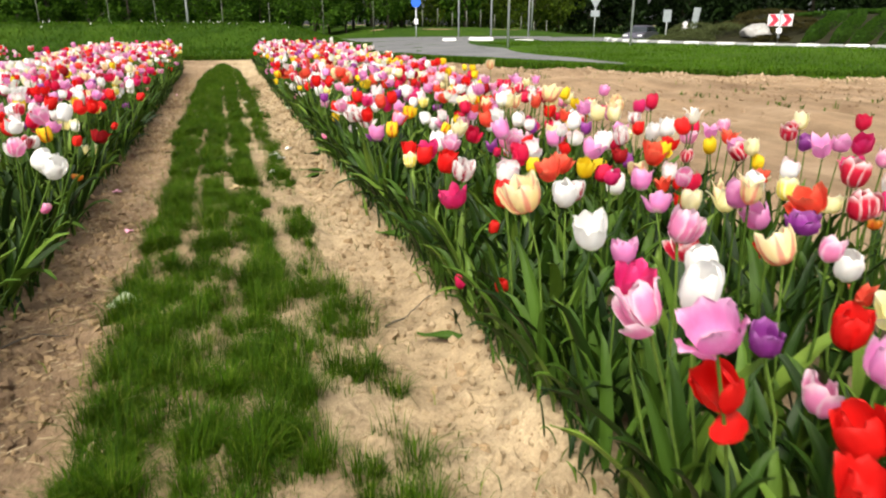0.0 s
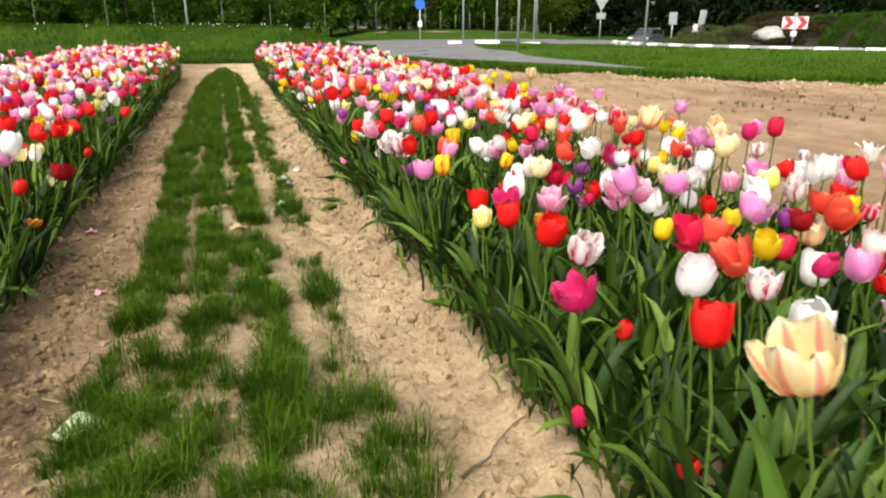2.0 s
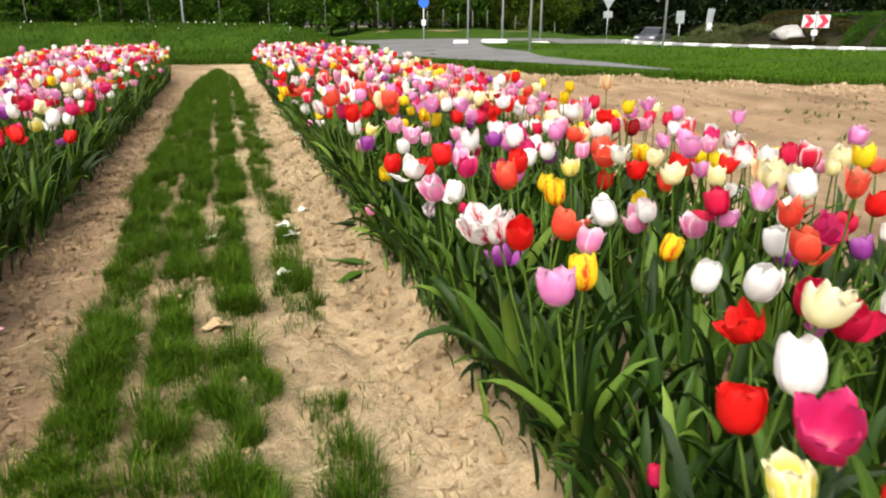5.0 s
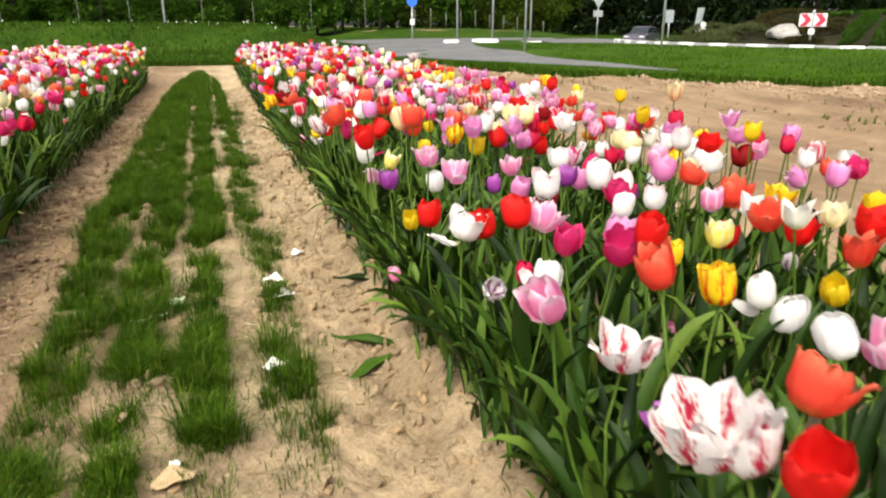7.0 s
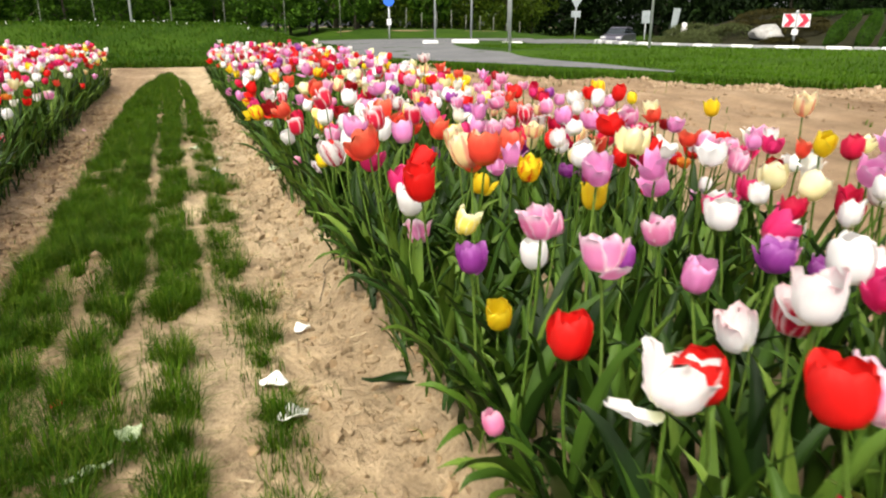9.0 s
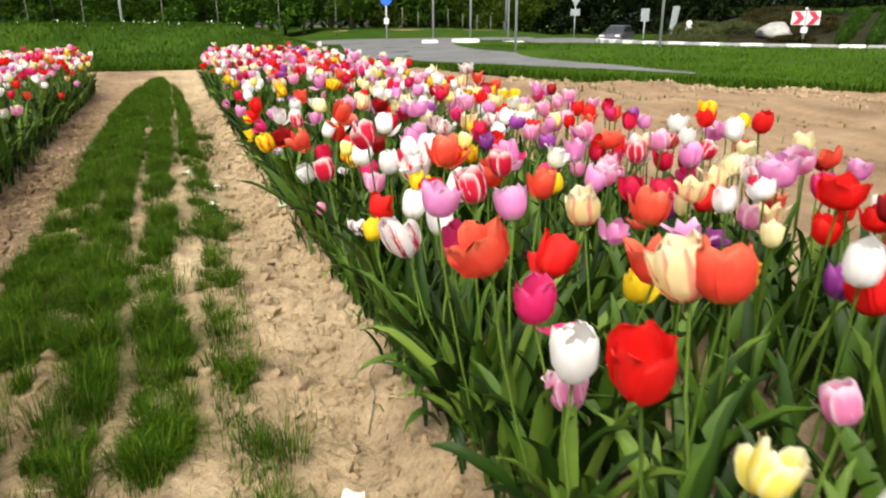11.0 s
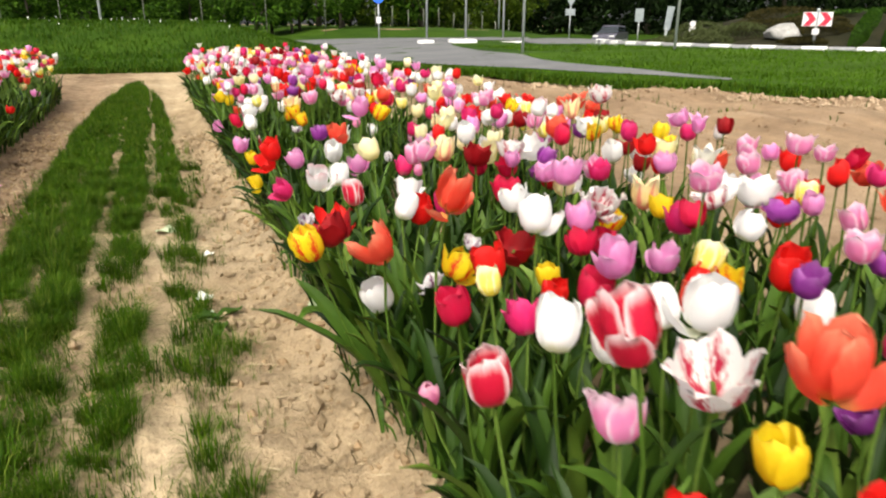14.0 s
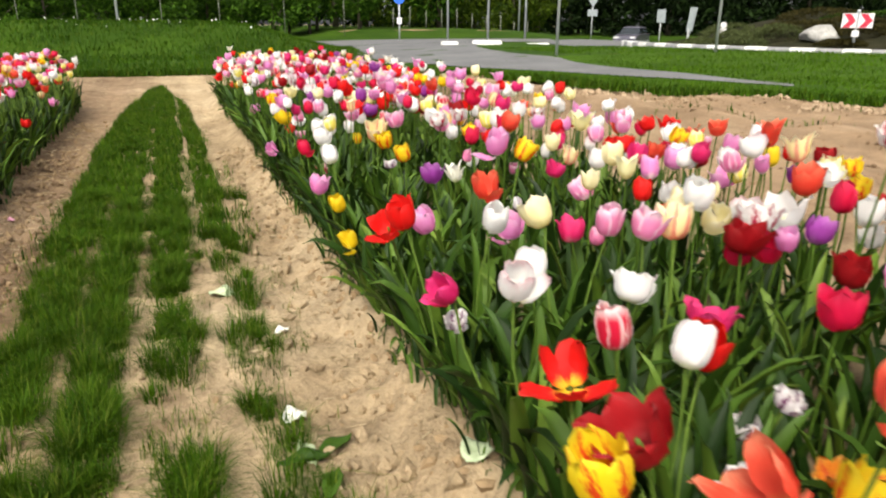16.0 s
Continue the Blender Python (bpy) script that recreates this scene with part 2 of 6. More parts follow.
PALE_SOIL = rough_paint("pale_dry_clod", (0.24, 0.172, 0.108), (0.38, 0.285, 0.19), 5.0, 0.95, 0.1, 40, 0.006)
CRUMB = rough_paint("damp_soil_crumb", (0.18, 0.122, 0.068), (0.31, 0.22, 0.125), 14.0, 0.95, 0.1, 60, 0.004)
WOOD = rough_paint("weathered_stake", (0.08, 0.085, 0.065), (0.16, 0.165, 0.135), 5.0, 0.9, 0.1, 40, 0.006)
STEEL = rough_paint("galvanised_steel", (0.361, 0.378, 0.387), (0.482, 0.499, 0.507), 3.0, 0.6, 0.4, 80, 0.001, 0.0)
STONE = rough_paint("pale_boulder_stone", (0.19, 0.185, 0.175), (0.36, 0.35, 0.33), 1.6, 0.85, 0.25, 14, 0.03)
EARTH = rough_paint("dark_planting_earth", (0.010, 0.011, 0.005), (0.026, 0.024, 0.011), 1.2, 0.95, 0.1, 20, 0.04)
STRAW = rough_paint("dry_straw", (0.224, 0.163, 0.095), (0.430, 0.353, 0.224), 12.0, 0.9, 0.1, 90, 0.001)
LEAF_DARK = green_material("orchard_leaf", (0.012, 0.038, 0.003), (0.065, 0.142, 0.010), 0.6, 0.3)
LEAF_LIME = green_material("spring_leaf", (0.012, 0.031, 0.002), (0.067, 0.105, 0.006), 0.6, 0.35)
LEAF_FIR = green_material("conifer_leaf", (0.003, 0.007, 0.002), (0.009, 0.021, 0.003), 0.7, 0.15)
LEAF_HEDGE = green_material("hedge_leaf", (0.007, 0.026, 0.003), (0.046, 0.105, 0.008), 0.55, 0.25)
LEAF_BROWN = green_material("heath_leaf", (0.014, 0.013, 0.003), (0.045, 0.038, 0.010), 0.7, 0.2)
LEAF_GREY = green_material("lavender_leaf", (0.030, 0.041, 0.011), (0.077, 0.090, 0.034), 0.7, 0.2)


# ---- building helpers ----
def np_mesh(name, verts, faces, mats, mat_index=None, uv=None, smooth=True):
    """A mesh from numpy arrays; all faces have the same number of corners."""
    me = bpy.data.meshes.new(name)
    verts, faces = np.asarray(verts, np.float32), np.asarray(faces, np.int32)
    n, k = faces.shape
    me.vertices.add(len(verts))
    me.vertices.foreach_set("co", verts.ravel())
    me.loops.add(n * k)
    me.loops.foreach_set("vertex_index", faces.ravel())
    me.polygons.add(n)
    me.polygons.foreach_set("loop_start", np.arange(0, n * k, k, dtype=np.int32))
    me.polygons.foreach_set("use_smooth", np.full(n, smooth))
    for m in mats:
        me.materials.append(m)
    if mat_index is not None:
        me.polygons.foreach_set("material_index", np.asarray(mat_index, np.int32))
    if uv is not None:
        layer = me.uv_layers.new(name="UVMap")
        layer.data.foreach_set("uv", np.asarray(uv, np.float32)[faces.ravel()].ravel())
    me.update(calc_edges=True)
    return me


def part(name, me, parent=None, label="", m=None):
    ob = new(name, me)
    if parent:
        ob.parent = parent
    if m is not None:
        ob.matrix_local = m
    if label:
        ob["label"] = label
    return ob


def bm_mesh(name, bm, mat, smooth=False):
    me = bpy.data.meshes.new(name)
    bm.to_mesh(me)
    bm.free()
    me.materials.append(mat)
    for p in me.polygons:
        p.use_smooth = smooth
    return me


def box(sx, sy, sz, bevel=0.0, z0=True):
    bm = bmesh.new()
    bmesh.ops.create_cube(bm, size=1)
    bmesh.ops.scale(bm, vec=(sx, sy, sz), verts=bm.verts)
    if z0:
        bmesh.ops.translate(bm, vec=(0, 0, sz / 2), verts=bm.verts)
    if bevel:
        bmesh.ops.bevel(bm, geom=bm.edges[:], offset=bevel, segments=2, affect="EDGES")
    return bm


def tube(r0, r1, h, sides=10):
    bm = bmesh.new()
    bmesh.ops.create_cone(bm, cap_ends=True, segments=sides, radius1=r0, radius2=r1, depth=h)
    bmesh.ops.translate(bm, vec=(0, 0, h / 2), verts=bm.verts)
    return bm


def grid_faces(nx, ny):
    """Quads of a grid of nx by ny points, the second index running fastest."""
    i, j = np.meshgrid(np.arange(nx - 1), np.arange(ny - 1), indexing="ij")
    a = (i * ny + j).ravel()
    return np.stack([a, a + ny, a + ny + 1, a + 1], 1)


def vnoise(x, y, seed=0):
    """Smooth value noise, -1 to 1."""
    xi, yi = np.floor(x).astype(np.int64), np.floor(y).astype(np.int64)
    xf, yf = x - xi, y - yi
    xf, yf = xf * xf * (3 - 2 * xf), yf * yf * (3 - 2 * yf)

    def h(a, b):
        n = (a * 374761393 + b * 668265263 + seed * 974634777) & 0xFFFFFFFF
        n = ((n ^ (n >> 13)) * 1274126177) & 0xFFFFFFFF
        return ((n ^ (n >> 16)) & 0xFFFF) / 32767.5 - 1
    top = h(xi, yi) * (1 - xf) + h(xi + 1, yi) * xf
    low = h(xi, yi + 1) * (1 - xf) + h(xi + 1, yi + 1) * xf
    return top * (1 - yf) + low * yf


def fbm(x, y, octaves=4, seed=0):
    v, a = 0, 0.55
    for o in range(octaves):
        v = v + a * vnoise(x * 2 ** o, y * 2 ** o, seed + o)
        a *= 0.5
    return v



# ---- lie of the land ----
BED_L, BED_R, BED_END = -0.73, 0.63, 15.0
def near_relief(x, y):
    """The tramline: sunken wheel tracks, raised middle and beds, clods."""
    w = 1 - smooth(13, 22, y)
    near = 1 - smooth(1.0, 4.0, np.abs(x) - 1.0)
    mid = 0.02 * np.exp(-((x + 0.03) / 0.3) ** 4)
    tracks = -0.018 * (np.exp(-((x - 0.47) / 0.12) ** 2) + np.exp(-((x + 0.58) / 0.14) ** 2))
    beds = 0.05 * (smooth(0.57 + 0.04 * vnoise(y * 4, y * 0, 33), 0.68 + 0.04 * vnoise(y * 4, y * 0, 33), x) * (1 - smooth(1.95, 2.2, x)) + smooth(0.72, 0.9, -x) * (1 - smooth(2.1, 2.3, -x)))
    lugs = 0.006 * np.sin((y + 0.35 * np.abs(x + 0.58)) * 42 + 2 * vnoise(x * 3, y * 2, 5)) * np.exp(-((x + 0.58) / 0.13) ** 2)
    lugs = lugs + 0.005 * np.sin((y - 0.5 * np.abs(x - 0.47)) * 30 + 3 * vnoise(x * 3, y * 2, 6)) * np.exp(-((x - 0.47) / 0.1) ** 2)
    clods = 0.026 * fbm(x * 7, y * 7, 4, 3) + 0.012 * fbm(x * 19, y * 15, 3, 29) * np.exp(-((x - 0.52) / 0.14) ** 2) + 0.014 * (0.35 - np.abs(fbm(x * 11, y * 9, 2, 13))) + 0.024 * np.maximum(vnoise(x * 20, y * 20, 9) - 0.2, 0) + 0.01 * fbm(x * 1.3, y * 1.3, 2, 21)
    field = (1 - near) * (0.045 * np.sin(x * 4.2 + 0.25 * y + vnoise(x * 0.5, y * 0.3, 2)) * smooth(2.3, 3.2, x) * (1 - smooth(6, 9, x)) + 0.09 * fbm(x * 1.2, y * 1.2, 3, 31) + 0.05 * fbm(x * 4.0, y * 3.0, 2, 37) * smooth(-3.5, -1.0, x - field_edge(y)))
    field = field * (1 - smooth(-0.2, 0.4, x - field_edge(y)))
    return w * (mid + tracks + beds + lugs + clods * near) + field * (1 - smooth(30, 45, y))


def land(x, y):
    return terrain(x, y) + near_relief(np.asarray(x, float), np.asarray(y, float))


def lines(*runs):
    out = [np.arange(a, b, s) for a, b, s in runs]
    return np.concatenate(out)


def outward(start, last, n):
    return start + np.sign(last) * np.geomspace(1.0, abs(last), n)


gx = np.concatenate([outward(-4, -3000, 24)[::-1], lines((-4, -2.4, 0.2), (-2.4, -1.0, 0.1), (-1.0, 0.9, 0.02), (0.9, 2.4, 0.08), (2.4, 12, 0.14), (12, 40, 1.0)), outward(40, 3000, 16)])
gy = np.concatenate([outward(-3, -3000, 16)[::-1], lines((-3, 0.4, 0.1), (0.4, 11, 0.022), (11, 22, 0.08), (22, 40, 0.5), (40, 70, 1.5)), outward(70, 3500, 16)])
X, Y = np.meshgrid(gx, gy, indexing="ij")
ground = new("ground", np_mesh("ground", np.stack([X, Y, land(X, Y)], -1).reshape(-1, 3), grid_faces(len(gx), len(gy)), [SOIL]))
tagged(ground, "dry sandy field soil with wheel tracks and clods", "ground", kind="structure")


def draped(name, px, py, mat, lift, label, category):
    """A sheet that lies on the land; px and py are grids of points."""
    z = terrain(px, py) + lift
    ob = new(name, np_mesh(name, np.stack([px, py, z], -1).reshape(-1, 3), grid_faces(*px.shape), [mat]))
    return tagged(ob, label, category, kind="structure")


# turf right of the field: from the field's edge to the road, and the verge and bank beyond the headland
vy = np.arange(-28, 20.61, 0.3)
uu = np.concatenate([np.arange(0, 8, 0.25), np.arange(8, 40, 1.0)])
V, U = np.meshgrid(vy, uu, indexing="ij")
ex = field_edge(V) + 0.18 * vnoise(V * 1.7, V * 0, 44)
draped("lawn_verge", ex + U, V, LAWN, 0.05 * smooth(0, 0.3, U) + 0.02 * vnoise(V * 2 + U, U * 2, 8), "green grass verge rising from the field", "grass")
fx, fy = np.concatenate([-np.geomspace(70, 700, 8)[:0:-1], np.arange(-70, -12, 2.0), np.arange(-12, 14, 0.3), np.arange(14, 70, 1.2), np.geomspace(70, 900, 10)]), np.concatenate([np.arange(20.6, 36, 0.25), np.arange(36, 130, 3.0), np.geomspace(130, 900, 12)])
FX, FY = np.meshgrid(fx, fy, indexing="ij")
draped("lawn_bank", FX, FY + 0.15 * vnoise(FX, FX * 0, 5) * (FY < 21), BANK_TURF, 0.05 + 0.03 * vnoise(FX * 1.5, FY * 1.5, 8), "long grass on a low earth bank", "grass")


def ribbon(name, left, right, mat, lift, label, category, across=10, along=60):
    """A surface between two edges given as points."""
    def resample(pts):
        p = np.array(pts, float)
        s = np.concatenate([[0], np.cumsum(np.hypot(*np.diff(p, axis=0).T))])
        q = np.linspace(0, s[-1], along)
        return np.stack([np.interp(q, s, p[:, 0]), np.interp(q, s, p[:, 1])], -1)
    a, b = resample(left), resample(right)
    w = np.linspace(0, 1, across)[None, :, None]
    p = a[:, None] * (1 - w) + b[:, None] * w
    return draped(name, p[..., 0], p[..., 1], mat, lift, label, category)


ribbon("road_access", [(8.85, 14.3), (8.6, 15.1), (8.35, 15.9), (7.8, 17.0), (7.2, 18.5), (6.4, 19.7), (5.5, 20.6), (4.9, 22.5), (5.2, 26.0), (6.2, 30.0), (7.0, 33.5)],
       [(9.1, 14.5), (9.0, 15.6), (9.05, 17.0), (8.8, 18.3), (8.6, 19.6), (8.45, 21.0), (8.5, 23.0), (9.0, 25.2), (10.0, 28.4), (11.2, 31.0), (12.5, 33.5)], ASPHALT, 0.07, "grey worn asphalt farm access joining the road", "road")
ribbon("road_left", [(-60, 33.4), (0, 33.4), (14.0, 33.3), (17, 34.5)], [(-60, 39.5), (0, 39.5), (12, 39.5), (20, 41)], ASPHALT, 0.08, "grey asphalt road behind the grass bank", "road")
RC, RR = (30.7, 27.2), 12.7
ang = np.radians(np.linspace(95, 330, 120))
ring = [[(RC[0] + r * math.cos(a), RC[1] + r * math.sin(a)) for a in ang] for r in (RR - 0.1, RR + 3.6)]
ribbon("road_roundabout", ring[0], ring[1], ASPHALT, 0.075, "grey asphalt roundabout lane", "road", 8, 120)
ribbon("pavement_strip", [(2.2, 23.0), (3.5, 22.6), (5.3, 21.0)], [(2.3, 23.35), (3.7, 23.0), (5.5, 21.6)], CONCRETE, 0.062, "narrow pale concrete path sunk in grass", "path", 3, 60)


# ---- roundabout island, kerbs, signs ----
def ground_z(x, y):
    return float(terrain(x, y))


ia, ir = np.radians(np.linspace(0, 360, 73)), np.linspace(0.02, RR - 0.02, 26)
IA, IR = np.meshgrid(ia, ir, indexing="ij")
def island_z(x, y):
    d = np.hypot(x - 33.0, y - 27.5)
    return 0.1 + 1.4 * (1 - smooth(5.5, 13.5, d)) + 0.08 * vnoise(np.asarray(x) * 0.8, np.asarray(y) * 0.8, 12)
ix, iy = RC[0] + IR * np.cos(IA), RC[1] + IR * np.sin(IA)
island = new("roundabout_island", np_mesh("roundabout_island", np.stack([ix, iy, island_z(ix, iy)], -1).reshape(-1, 3), grid_faces(*ix.shape)[:, ::-1], [EARTH]))
tagged(island, "dark planted earth mound in the roundabout", "traffic island", kind="structure")

kerb = tagged(new("kerb"), "white and grey kerbstones round the traffic island", "kerb", kind="structure")
stone_white = bm_mesh("kerbstone_white", box(0.3, 0.74, 0.34, 0.03), KERB_WHITE)
stone_grey = bm_mesh("kerbstone_grey", box(0.3, 0.74, 0.335, 0.03), KERB_GREY)
for i in range(44):
    a = radians(148) + i * 0.76 / RR
    x, y = RC[0] + RR * math.cos(a), RC[1] + RR * math.sin(a)
    part("kerbstone", stone_white if i % 2 else stone_grey, kerb, "", pose(x, y, -0.02, 0, 0, math.degrees(a)))
kerb_road = tagged(new("kerb_road"), "white painted kerbstones along the road junction", "kerb", kind="structure")
for x, y, turn, ln, dz in ((9.9, 30.6, 90, 0.5, -0.1), (11.55, 30.9, 88, 0.95, -0.1), (13.6, 30.7, 95, 0.8, -0.2), (15.6, 30.4, 96, 0.5, -0.22), (17.4, 30.0, 100, 0.6, -0.2)):
    part("kerbstone", stone_white, kerb_road, "", pose(x, y, ground_z(x, y) + dz, 0, 0, turn) @ Matrix.Diagonal((1, ln * 1.6, 0.85, 1)))


def plate(w, h, t=0.012):
    bm = box(w, t, h, 0.003)
    return bm


def post(name, x, y, h, r, label, category="pole", mat=STEEL, lean=0.0, z=None):
    me = bm_mesh(name, tube(r, r * 0.8, h + 0.1, 12), mat, True)
    ob = new(name, me)
    ob.matrix_world = pose(x, y, (ground_z(x, y) if z is None else z) - 0.1, lean, 0, 0)
    return tagged(ob, label, category, kind="")


SIGN_WHITE, nt_, b_ = material("sign_white", 0.35, 0.5)
b_.inputs["Base Color"].default_value = (0.64, 0.62, 0.62, 1)
SIGN_RED, nt_, b_ = material("sign_red", 0.35, 0.5)
b_.inputs["Base Color"].default_value = (0.48, 0.02, 0.05, 1)
SIGN_BLUE, nt_, b_ = material("sign_blue", 0.35, 0.5)
b_.inputs["Base Color"].default_value = (0.02, 0.12, 0.62, 1)
SIGN_BACK = rough_paint("sign_back", (0.20, 0.23, 0.24), (0.30, 0.33, 0.34), 3.0, 0.5, 0.4, 60, 0.001, 0.3)


def chevron_mesh(size):
    bm = bmesh.new()
    s = size / 2
    pts = [(-0.85 * s, -s), (0.1 * s, -s), (0.9 * s, 0), (0.1 * s, s), (-0.85 * s, s), (-0.05 * s, 0)]
    lo = [bm.verts.new((x, -0.004, z)) for x, z in pts]
    bm.faces.new([lo[0], lo[1], lo[2], lo[5]])
    bm.faces.new([lo[5], lo[2], lo[3], lo[4]])
    r = bmesh.ops.extrude_face_region(bm, geom=bm.faces[:])
    bmesh.ops.translate(bm, vec=(0, 0.004, 0), verts=[v for v in r["geom"] if isinstance(v, bmesh.types.BMVert)])
    return bm_mesh("chevron", bm, SIGN_RED)


chev = tagged(new("chevron_sign"), "red and white chevron sign on a grey post", "road sign")
chev.matrix_world = pose(22.0, 23.9, 0.3, 0, 0, -43)
part("post", bm_mesh("post", tube(0.045, 0.045, 1.2, 12), STEEL, True), chev)
part("back_rail", bm_mesh("back_rail", box(0.12, 0.03, 0.54, 0.005), SIGN_BACK), chev, "grey mounting rail", pose(0, -0.05, 0.62))
for sx in (-0.245, 0.245):
    b = part("board", bm_mesh("board", plate(0.44, 0.47), SIGN_WHITE), chev, "white square board", pose(sx, -0.07, 0.61))
    part("chevron", chevron_mesh(0.44), b, "red arrow chevron", pose(0, -0.008, 0.235))
part("small_plate", bm_mesh("small_plate", plate(0.22, 0.2), SIGN_WHITE), chev, "small white plate", pose(0, -0.06, 0.33))

blue = tagged(new("blue_sign"), "round blue traffic sign on a thin post", "road sign")
blue.matrix_world = pose(10.2, 37.4, ground_z(10.2, 37.4), 0, 0, -15)
part("post", bm_mesh("post", tube(0.035, 0.035, 2.2, 10), STEEL, True), blue)
disc = tube(0.26, 0.26, 0.02, 28)
bmesh.ops.rotate(disc, cent=(0, 0, 0), matrix=Matrix.Rotation(radians(90), 3, "X"), verts=disc.verts)
part("disc", bm_mesh("disc", disc, SIGN_BLUE), blue, "blue disc", pose(0, -0.04, 1.9))
part("small_plate", bm_mesh("small_plate", plate(0.22, 0.28), SIGN_WHITE), blue, "white plate", pose(0, -0.05, 0.78))

give = tagged(new("yield_sign"), "back of a triangular sign on a post", "road sign")
give.matrix_world = pose(24.9, 44.3, ground_z(24.9, 44.3), 0, 0, -30)
part("post", bm_mesh("post", tube(0.04, 0.04, 2.9, 10), STEEL, True), give)
bm = bmesh.new()
tri = [bm.verts.new(p) for p in ((-0.5, -0.03, 0.87), (0.5, -0.03, 0.87), (0, -0.03, 0))]
bm.faces.new(tri)
r = bmesh.ops.extrude_face_region(bm, geom=bm.faces[:])
bmesh.ops.translate(bm, vec=(0, -0.02, 0), verts=[v for v in r["geom"] if isinstance(v, bmesh.types.BMVert)])
part("triangle", bm_mesh("triangle", bm, SIGN_BACK), give, "grey sheet-metal back", pose(0, 0, 1.95))
part("small_plate", bm_mesh("small_plate", plate(0.6, 0.4), SIGN_BACK), give, "", pose(0, -0.05, 1.45))

for x, y, w, h, z0, turn in ((35.0, 50.5, 0.62, 0.95, 1.75, -35),):
    s = tagged(new("direction_sign"), "grey back of an upright sign panel", "road sign")
    s.matrix_world = pose(x, y, ground_z(x, y), 0, 0, turn)
    part("post", bm_mesh("post", tube(0.05, 0.05, z0 + h, 10), STEEL, True), s)
    part("panel", bm_mesh("panel", plate(w, h, 0.03), SIGN_BACK), s, "", pose(0, -0.05, z0))
for x, y, lean in ((36.6, 49.4, 5), (36.85, 49.6, 8)):
    s = tagged(new("sign_panel"), "tall narrow leaning sign panel, seen edge-on", "road sign")
    s.matrix_world = pose(x, y, ground_z(x, y), 0, lean, -35)
    part("post", bm_mesh("post", tube(0.04, 0.04, 1.2, 10), STEEL, True), s)
    part("panel", bm_mesh("panel", plate(0.32, 1.7, 0.05), SIGN_BACK), s, "", pose(0, 0, 1.0))
bol = tagged(new("marker_post"), "small white marker post with round reflector", "road sign")
bol.matrix_world = pose(21.6, 29.6, float(island_z(21.6, 29.6)) - 0.05, 0, 0, -40)
part("post", bm_mesh("post", tube(0.03, 0.03, 0.75, 10), STEEL, True), bol)
part("small_plate", bm_mesh("small_plate", plate(0.26, 0.22), SIGN_WHITE), bol, "white plate", pose(0, -0.04, 0.42))
disc = tube(0.12, 0.12, 0.02, 20)
bmesh.ops.rotate(disc, cent=(0, 0, 0), matrix=Matrix.Rotation(radians(90), 3, "X"), verts=disc.verts)
part("disc", bm_mesh("disc", disc, SIGN_WHITE), bol, "white disc", pose(0, -0.04, 0.77))

for x, y, h, rr in ((12.8, 20.3, 7.0, 0.036), (8.9, 21.3, 7.0, 0.036), (13.0, 38.5, 8.0, 0.05), (14.2, 36.5, 8.0, 0.05), (22.1, 48.6, 8.0, 0.055), (18.0, 40.0, 8.0, 0.055), (-1.6, 41.7, 7.0, 0.06)):
    tagged(post("lamp_post", x, y, h, rr, "tall pale galvanised lamp post"), group="lamp posts along the road")
for i in range(9):
    x = -15.0 + i * 3.0 + 0.3 * math.sin(i * 2.7)
    tagged(post("tree_stake", x, 43.0 + 0.4 * math.sin(i), 2.1 + 0.3 * math.sin(i * 3.1), 0.018, "weathered grey wooden tree stake", "stake", WOOD, 1.5 * math.sin(i * 1.9)), group="stakes along the orchard")
for i in range(10):
    x = 15.8 + i * 1.35
    tagged(post("fence_post", x, 56 + 0.25 * i, 1.4 + 0.15 * math.sin(i * 2.1), 0.045, "pale wooden fence post in grass", "fence post", WOOD, 2 * math.sin(i * 1.3)), group="fence posts by the road")

# boulder on the island
bm = bmesh.new()
bmesh.ops.create_icosphere(bm, subdivisions=4, radius=1)
for v in bm.verts:
    p = v.co.copy()
    k = 1 + 0.22 * noise.noise(p * 1.1) + 0.1 * noise.noise(p * 2.7 + Vector((4, 1, 2))) + 0.03 * noise.noise(p * 8)
    crest = 1.0 + 0.5 * p.x - 1.3 * max(0.0, p.x - 0.45)
    v.co = Vector((p.x * 0.66 * k, p.y * 0.5 * k, round(max(p.z, -0.5) * 5) / 5 * 0.14 + max(p.z, -0.5) * 0.28 * k * crest))
boulder = tagged(new("boulder", bm_mesh("boulder", bm, STONE, True)), "large pale grey boulder on the planted island", "rock")
boulder.matrix_world = pose(22.28, 25.5, float(island_z(22.28, 25.5)) + 0.1, 0, 4, -42)


# ---- leaves, trees, hedges ----
def leaf_quads(centres, size, spread=0.35, seed=1):
    """A bent four-cornered leaf clump at each centre, turned at random."""
    r = np.random.default_rng(seed)
    n = len(centres)
    a = r.normal(size=(n, 3))
    a /= np.linalg.norm(a, axis=1)[:, None]
    b = np.cross(a, r.normal(size=(n, 3)))
    b /= np.linalg.norm(b, axis=1)[:, None]
    s = size * (1 + spread * r.normal(size=n)).clip(0.4, 2)[:, None]
    w = s * r.uniform(0.35, 0.6, n)[:, None]
    c = np.cross(a, b) * s * 0.18
    v = np.stack([centres - a * s * 0.5, centres + b * w * 0.5 + c, centres + a * s * 0.5, centres - b * w * 0.5 + c], 1).reshape(-1, 3)
    return v, np.arange(4 * n).reshape(-1, 4)


